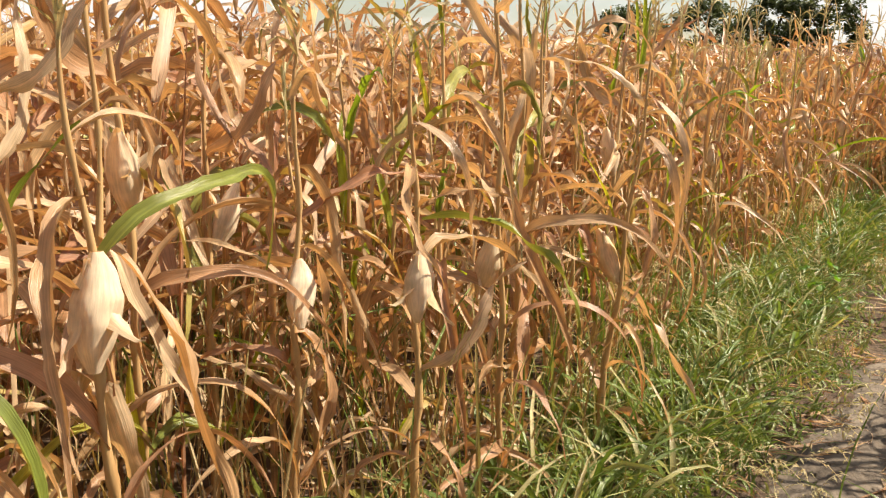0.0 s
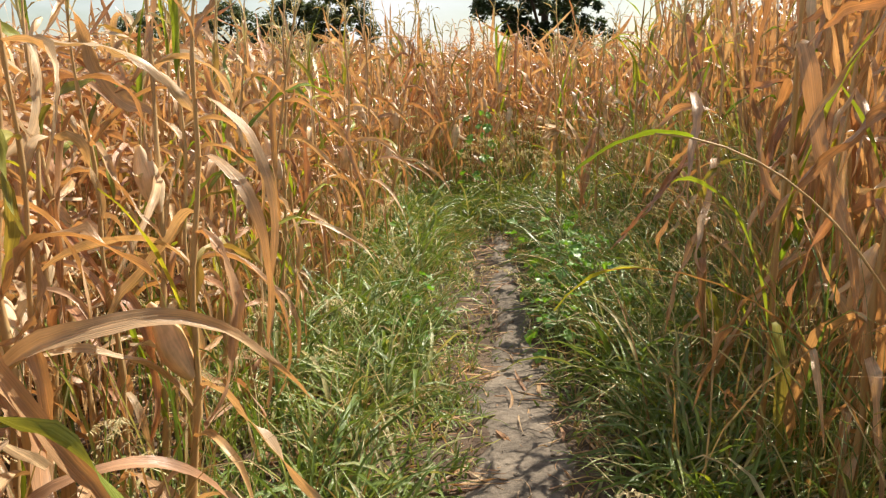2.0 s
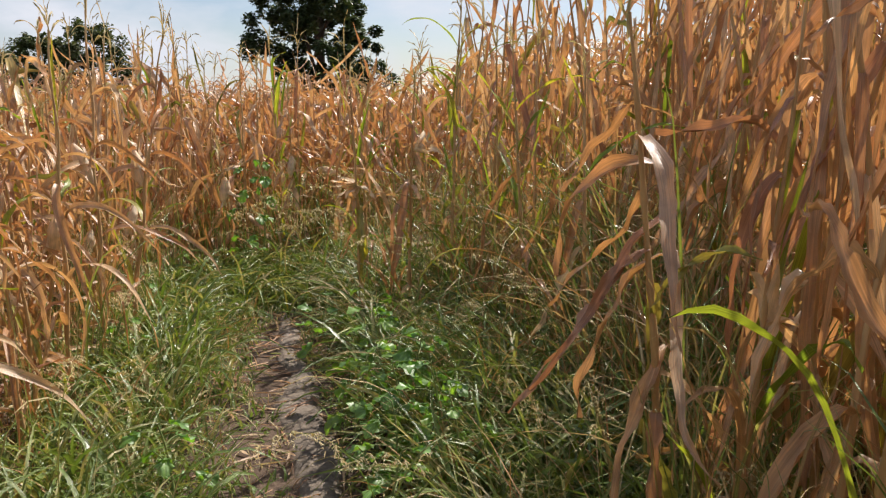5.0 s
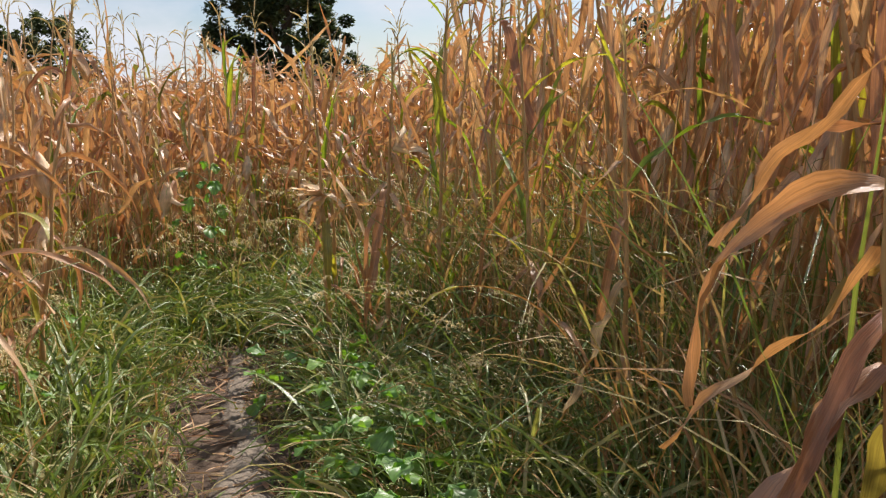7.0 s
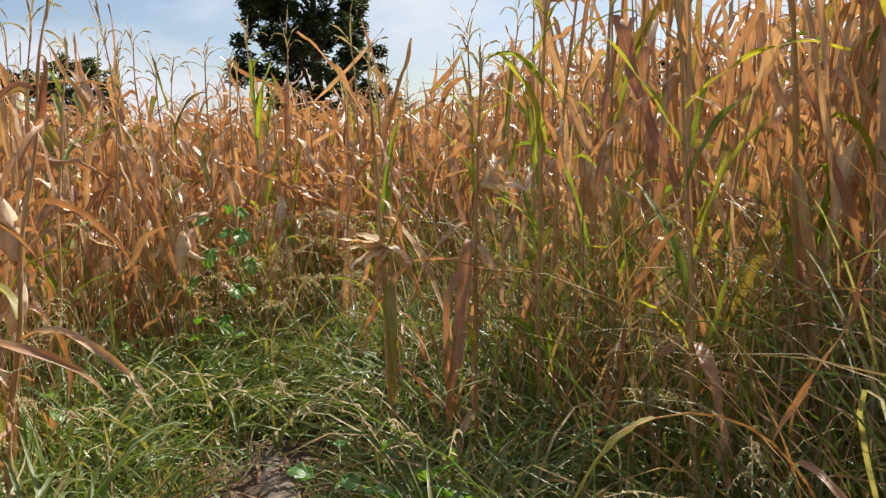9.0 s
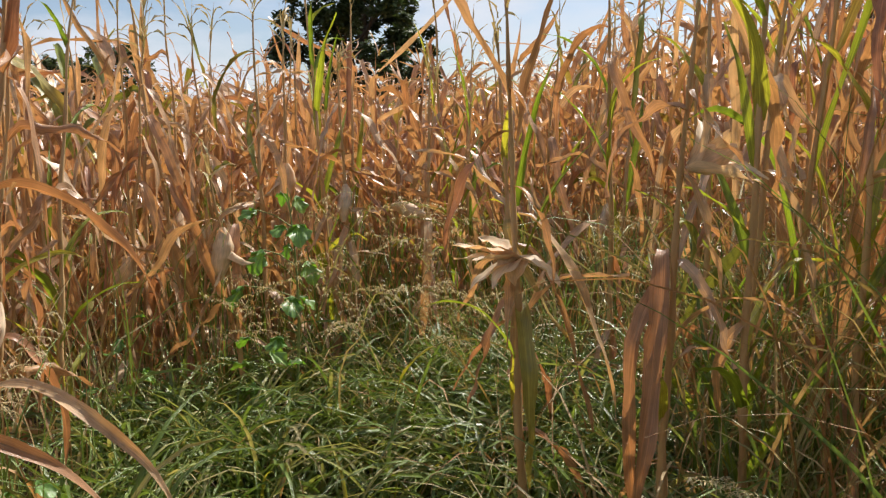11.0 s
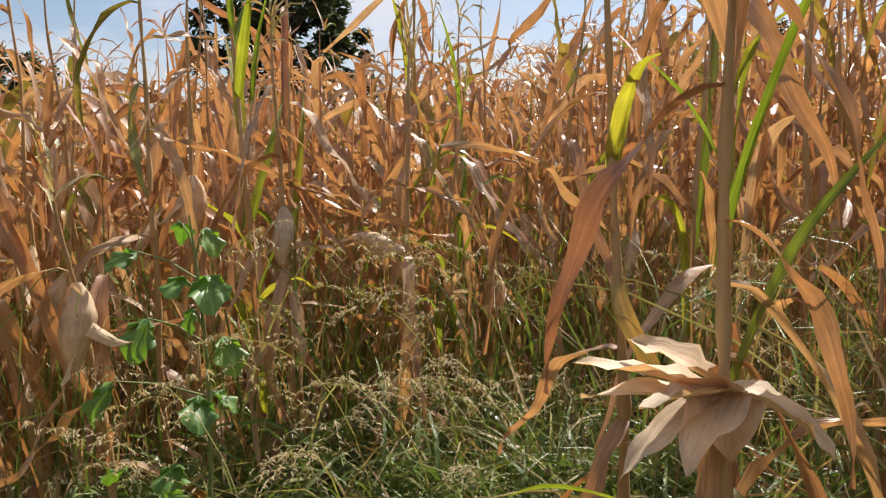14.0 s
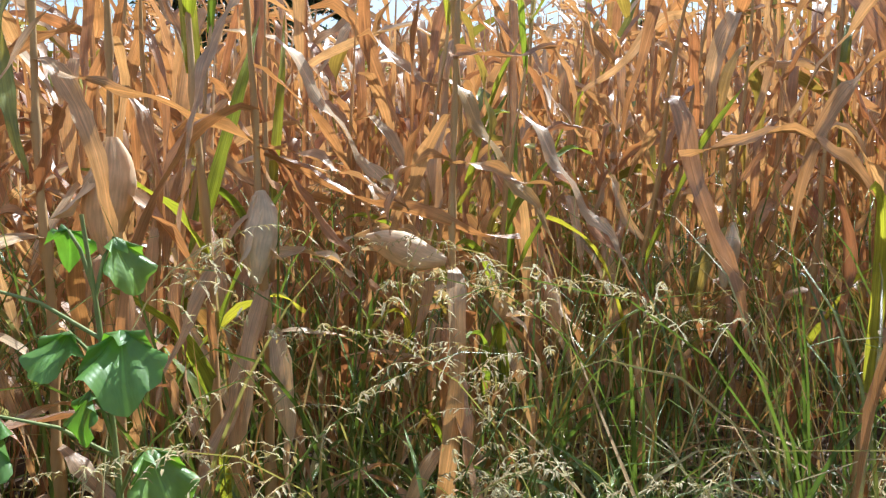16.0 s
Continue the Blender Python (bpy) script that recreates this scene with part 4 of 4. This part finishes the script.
for i, (x, y) in enumerate(xy):
    z = sg.uniform(0.8, 1.15)
    m = pose(x, y, float(ground_z(x, y)) - 0.005, sg.normal(0, 8), sg.normal(0, 8), sg.uniform(0, 360)) @ Matrix.Diagonal((z, z, z, 1))
    if i < 8:
        kinds[i].matrix_basis = m
    else:
        copy_thing(kinds[sg.randint(8)], m)

# single tall ones by the way: place, height of the head, heading of its droop
for i, (x, y, tall_, turn_) in enumerate(((4.55, 7.70, 0.98, -40), (4.84, 7.47, 0.92, 150), (4.95, 7.36, 0.78, 160), (5.20, 7.46, 0.98, 130), (5.42, 7.40, 1.06, 140), (5.18, 6.98, 1.22, 150), (4.40, 7.36, 0.86, 100), (5.55, 7.55, 1.12, 140), (4.72, 7.42, 0.74, 200), (5.06, 7.15, 0.80, 150),
                                              (3.20, 4.50, 1.32, 150), (3.22, 4.30, 1.15, 160), (2.45, 3.95, 0.74, 170), (2.52, 3.70, 0.62, 150), (1.00, 1.92, 0.72, 160), (1.12, 1.78, 0.66, 150))):
    plant = seed_grass(1200 + i, tall_ * 1.08, -0.35)
    plant.matrix_basis = pose(x, y, float(ground_z(x, y)) - 0.005, 0, 0, turn_)

# the many small seed heads further in, and thin tall ones that top the corn
xy = scatter(sg, 9000, -2.0, 7.5, 0.5, 11.0)
dd = corn_depth(xy[:, 0], xy[:, 1])
xy = xy[(dd > -0.3) & (dd < 2.5) & (walk_gap(xy[:, 0], xy[:, 1]) > 0.7)][:110]
n = len(xy)
stem, head = panicles(sg, on_ground(xy), sg.uniform(0.5, 1.15, n), sg.uniform(0, 6.3, n), sg.uniform(-0.6, 1.0, n), 11)
tagged(new("seed_grass", mesh_of("seed_grass", *joined([stem, head]), mat=SEED)), "thin dry seeding grass among the corn", "grass", kind="stuff")


def bent_cane(seed, x, y, turn, length, end):
    """A dry stem that leans out over the way, with one leaf at its tip."""
    r = rng_of(seed)
    t = tagged(new("bent_cane"), "dry bent stem leaning out with a yellow-green leaf", "stem")
    stem = strips(r, np.zeros((1, 3)), 0.0, length, 0.009, 1.35, end, 0.3, 0.1, 0, 0.8, 14, 3, 1.6, 1.0, 9)
    part("stem", mesh_of("stem", *stem, mat=STRAW), t)
    tip = centres(stem[0], 1, 14, 3)[0, -3]
    part("leaf", mesh_of("leaf", *strips(r, [tip], 0.0, 0.24, 0.022, end + 0.3, end - 0.9, 0.8, 0, 0.002, 0.5, 10, 5, 1.2, 0.6, 2.2, kink=0.03), mat=GREEN), t, label="yellow-green curling leaf")
    part("leaf", mesh_of("leaf", *strips(r, [centres(stem[0], 1, 14, 3)[0, 7]], 1.2, 0.3, 0.02, 0.6, -1.3, 0.8, 0, 0.002, 0.5, 10, 5, 0.6, 0.6, 2.2, kink=0.05), mat=DRY), t, label="shrivelled tan leaf")
    t.matrix_basis = pose(x, y, float(ground_z(x, y)) - 0.005, 0, 0, turn)
    return t


def leaning_cane():
    """A thin dry stem that leans from the corn's edge over the way, with a drooping leaf at its tip."""
    r = rng_of(812)
    t = tagged(new("bent_cane"), "thin dry stem with a silvery yellow-green tip leaf", "stem")
    k = np.linspace(0, 1, 24)
    pts = np.stack([-0.86 * k ** 1.35, 0.07 * k, 1.30 * np.sin(k * 1.52)], -1)
    part("stem", mesh_of("stem", *tube(pts, 0.0035 - 0.0024 * k, 7), mat=STALK), t)
    part("leaf", mesh_of("leaf", *strips(r, [pts[-2]], radians(172), 0.17, 0.014, 0.25, -0.75, 0.9, 0, 0.001, 0.5, 14, 5, 1.0, 0.7, 2.2, kink=0.02), mat=GREEN), t, label="yellow-green curling leaf")
    part("leaf", mesh_of("leaf", *strips(r, [pts[9]], radians(200), 0.32, 0.014, 0.3, -1.4, 0.9, 0, 0.001, 0.5, 14, 5, 0.7, 0.7, 2.2, kink=0.04), mat=DRY), t, label="shrivelled tan leaf")
    t.matrix_basis = pose(1.72, 1.63, float(ground_z(1.72, 1.63)) - 0.005)


bent_cane(801, 2.28, 2.22, 155, 1.45, -0.25)
leaning_cane()
bent_cane(803, 4.98, 6.72, 160, 0.95, -0.7)
bent_cane(804, 4.1, 4.55, 165, 1.25, -0.35)


# ---- far trees ----
def crown_mesh(r, clumps, per, size, mat):
    """Many small leaf blades gathered in clumps: rows of x, y, z, radius."""
    clumps = np.asarray(clumps, float)
    idx = np.repeat(np.arange(len(clumps)), per)
    d = r.normal(0, 1, (len(idx), 3))
    d /= np.linalg.norm(d, axis=1)[:, None]
    p = clumps[idx, :3] + d * (clumps[idx, 3] * r.uniform(0.35, 1.0, len(idx)) ** 0.5)[:, None]
    v = strips(r, p, r.uniform(0, 6.3, len(idx)), r.uniform(0.6, 1.3, len(idx)) * size, r.uniform(0.4, 0.8, len(idx)) * size, r.uniform(-0.6, 1.2, len(idx)), r.uniform(-1.2, 0.6, len(idx)), r.normal(0, 1, len(idx)), 0, 0, 0.3, 2, 2)
    return mesh_of("crown", *v, mat=mat)


def tree(seed, x, y, height, spread, low, label, lobes=26, per=420, size=0.16, mat=None):
    """A trunk and limbs under a crown of leafy lobes, ragged at the rim and with gaps between them."""
    r = rng_of(seed)
    t = tagged(new("tree"), label, "tree")
    k = np.linspace(0, 1, 10)
    part("trunk", mesh_of("trunk", *tube(np.stack([0.2 * np.sin(k * 3), 0.15 * k, height * 0.85 * k], -1), 0.03 * height ** 0.75 * (1 - 0.85 * k), 9), mat=BARK), t)
    rows = []
    for i in range(lobes):
        q = ((i + r.uniform(0, 1)) / lobes) ** 0.85
        z = low + (height - low) * q
        reach = spread * math.sqrt(max(0.08, 1 - (1.7 * q - 0.75) ** 2)) * r.uniform(0.25, 1.0) ** 0.5
        a = i * 2.4 + r.normal(0, 0.3)
        big = spread * r.uniform(0.20, 0.36)
        c = np.array((reach * math.cos(a), reach * math.sin(a), z))
        for _ in range(9):
            d = r.normal(0, 0.55, 3) * big
            rows.append((*(c + d * (1, 1, 0.7)), big * r.uniform(0.25, 0.55)))
        if i % 3 == 0:
            part("limb", mesh_of("limb", *tube([(0, 0, max(0.3, z - 0.9)), c * (0.5, 0.5, 0) + (0, 0, z - 0.4), c], (0.035 * spread, 0.025 * spread, 0.008 * spread), 6), mat=BARK), t)
    part("crown", crown_mesh(r, rows, per // 9, size, mat or CROWN), t)
    t.matrix_basis = pose(x, y, -0.05)
    return t


def polar(azimuth, distance):
    return distance * math.sin(radians(azimuth)), distance * math.cos(radians(azimuth))


tree(61, *polar(35.0, 20.5), 6.8, 1.22, 1.3, "large dark leafy tree standing beyond the corn", 48, 1700, 0.11)
tree(62, *polar(57.0, 40), 4.6, 1.3, 1.6, "dark tree half hidden behind the corn", 18, 560, 0.18)
tree(63, *polar(63.5, 42), 5.6, 1.5, 1.8, "tall dark tree half hidden behind the corn", 20, 560, 0.18)
for i, (az_, dist_, h_, s_) in enumerate(((23.0, 44, 4.9, 1.8), (20.5, 46, 4.6, 2.2), (16.5, 50, 4.6, 2.4), (12.0, 52, 4.2, 2.4))):
    tree(70 + i, *polar(az_, dist_), h_, s_, 0.8, "rounded grey-green bush on the far field edge", 18, 560, 0.22, FAR)
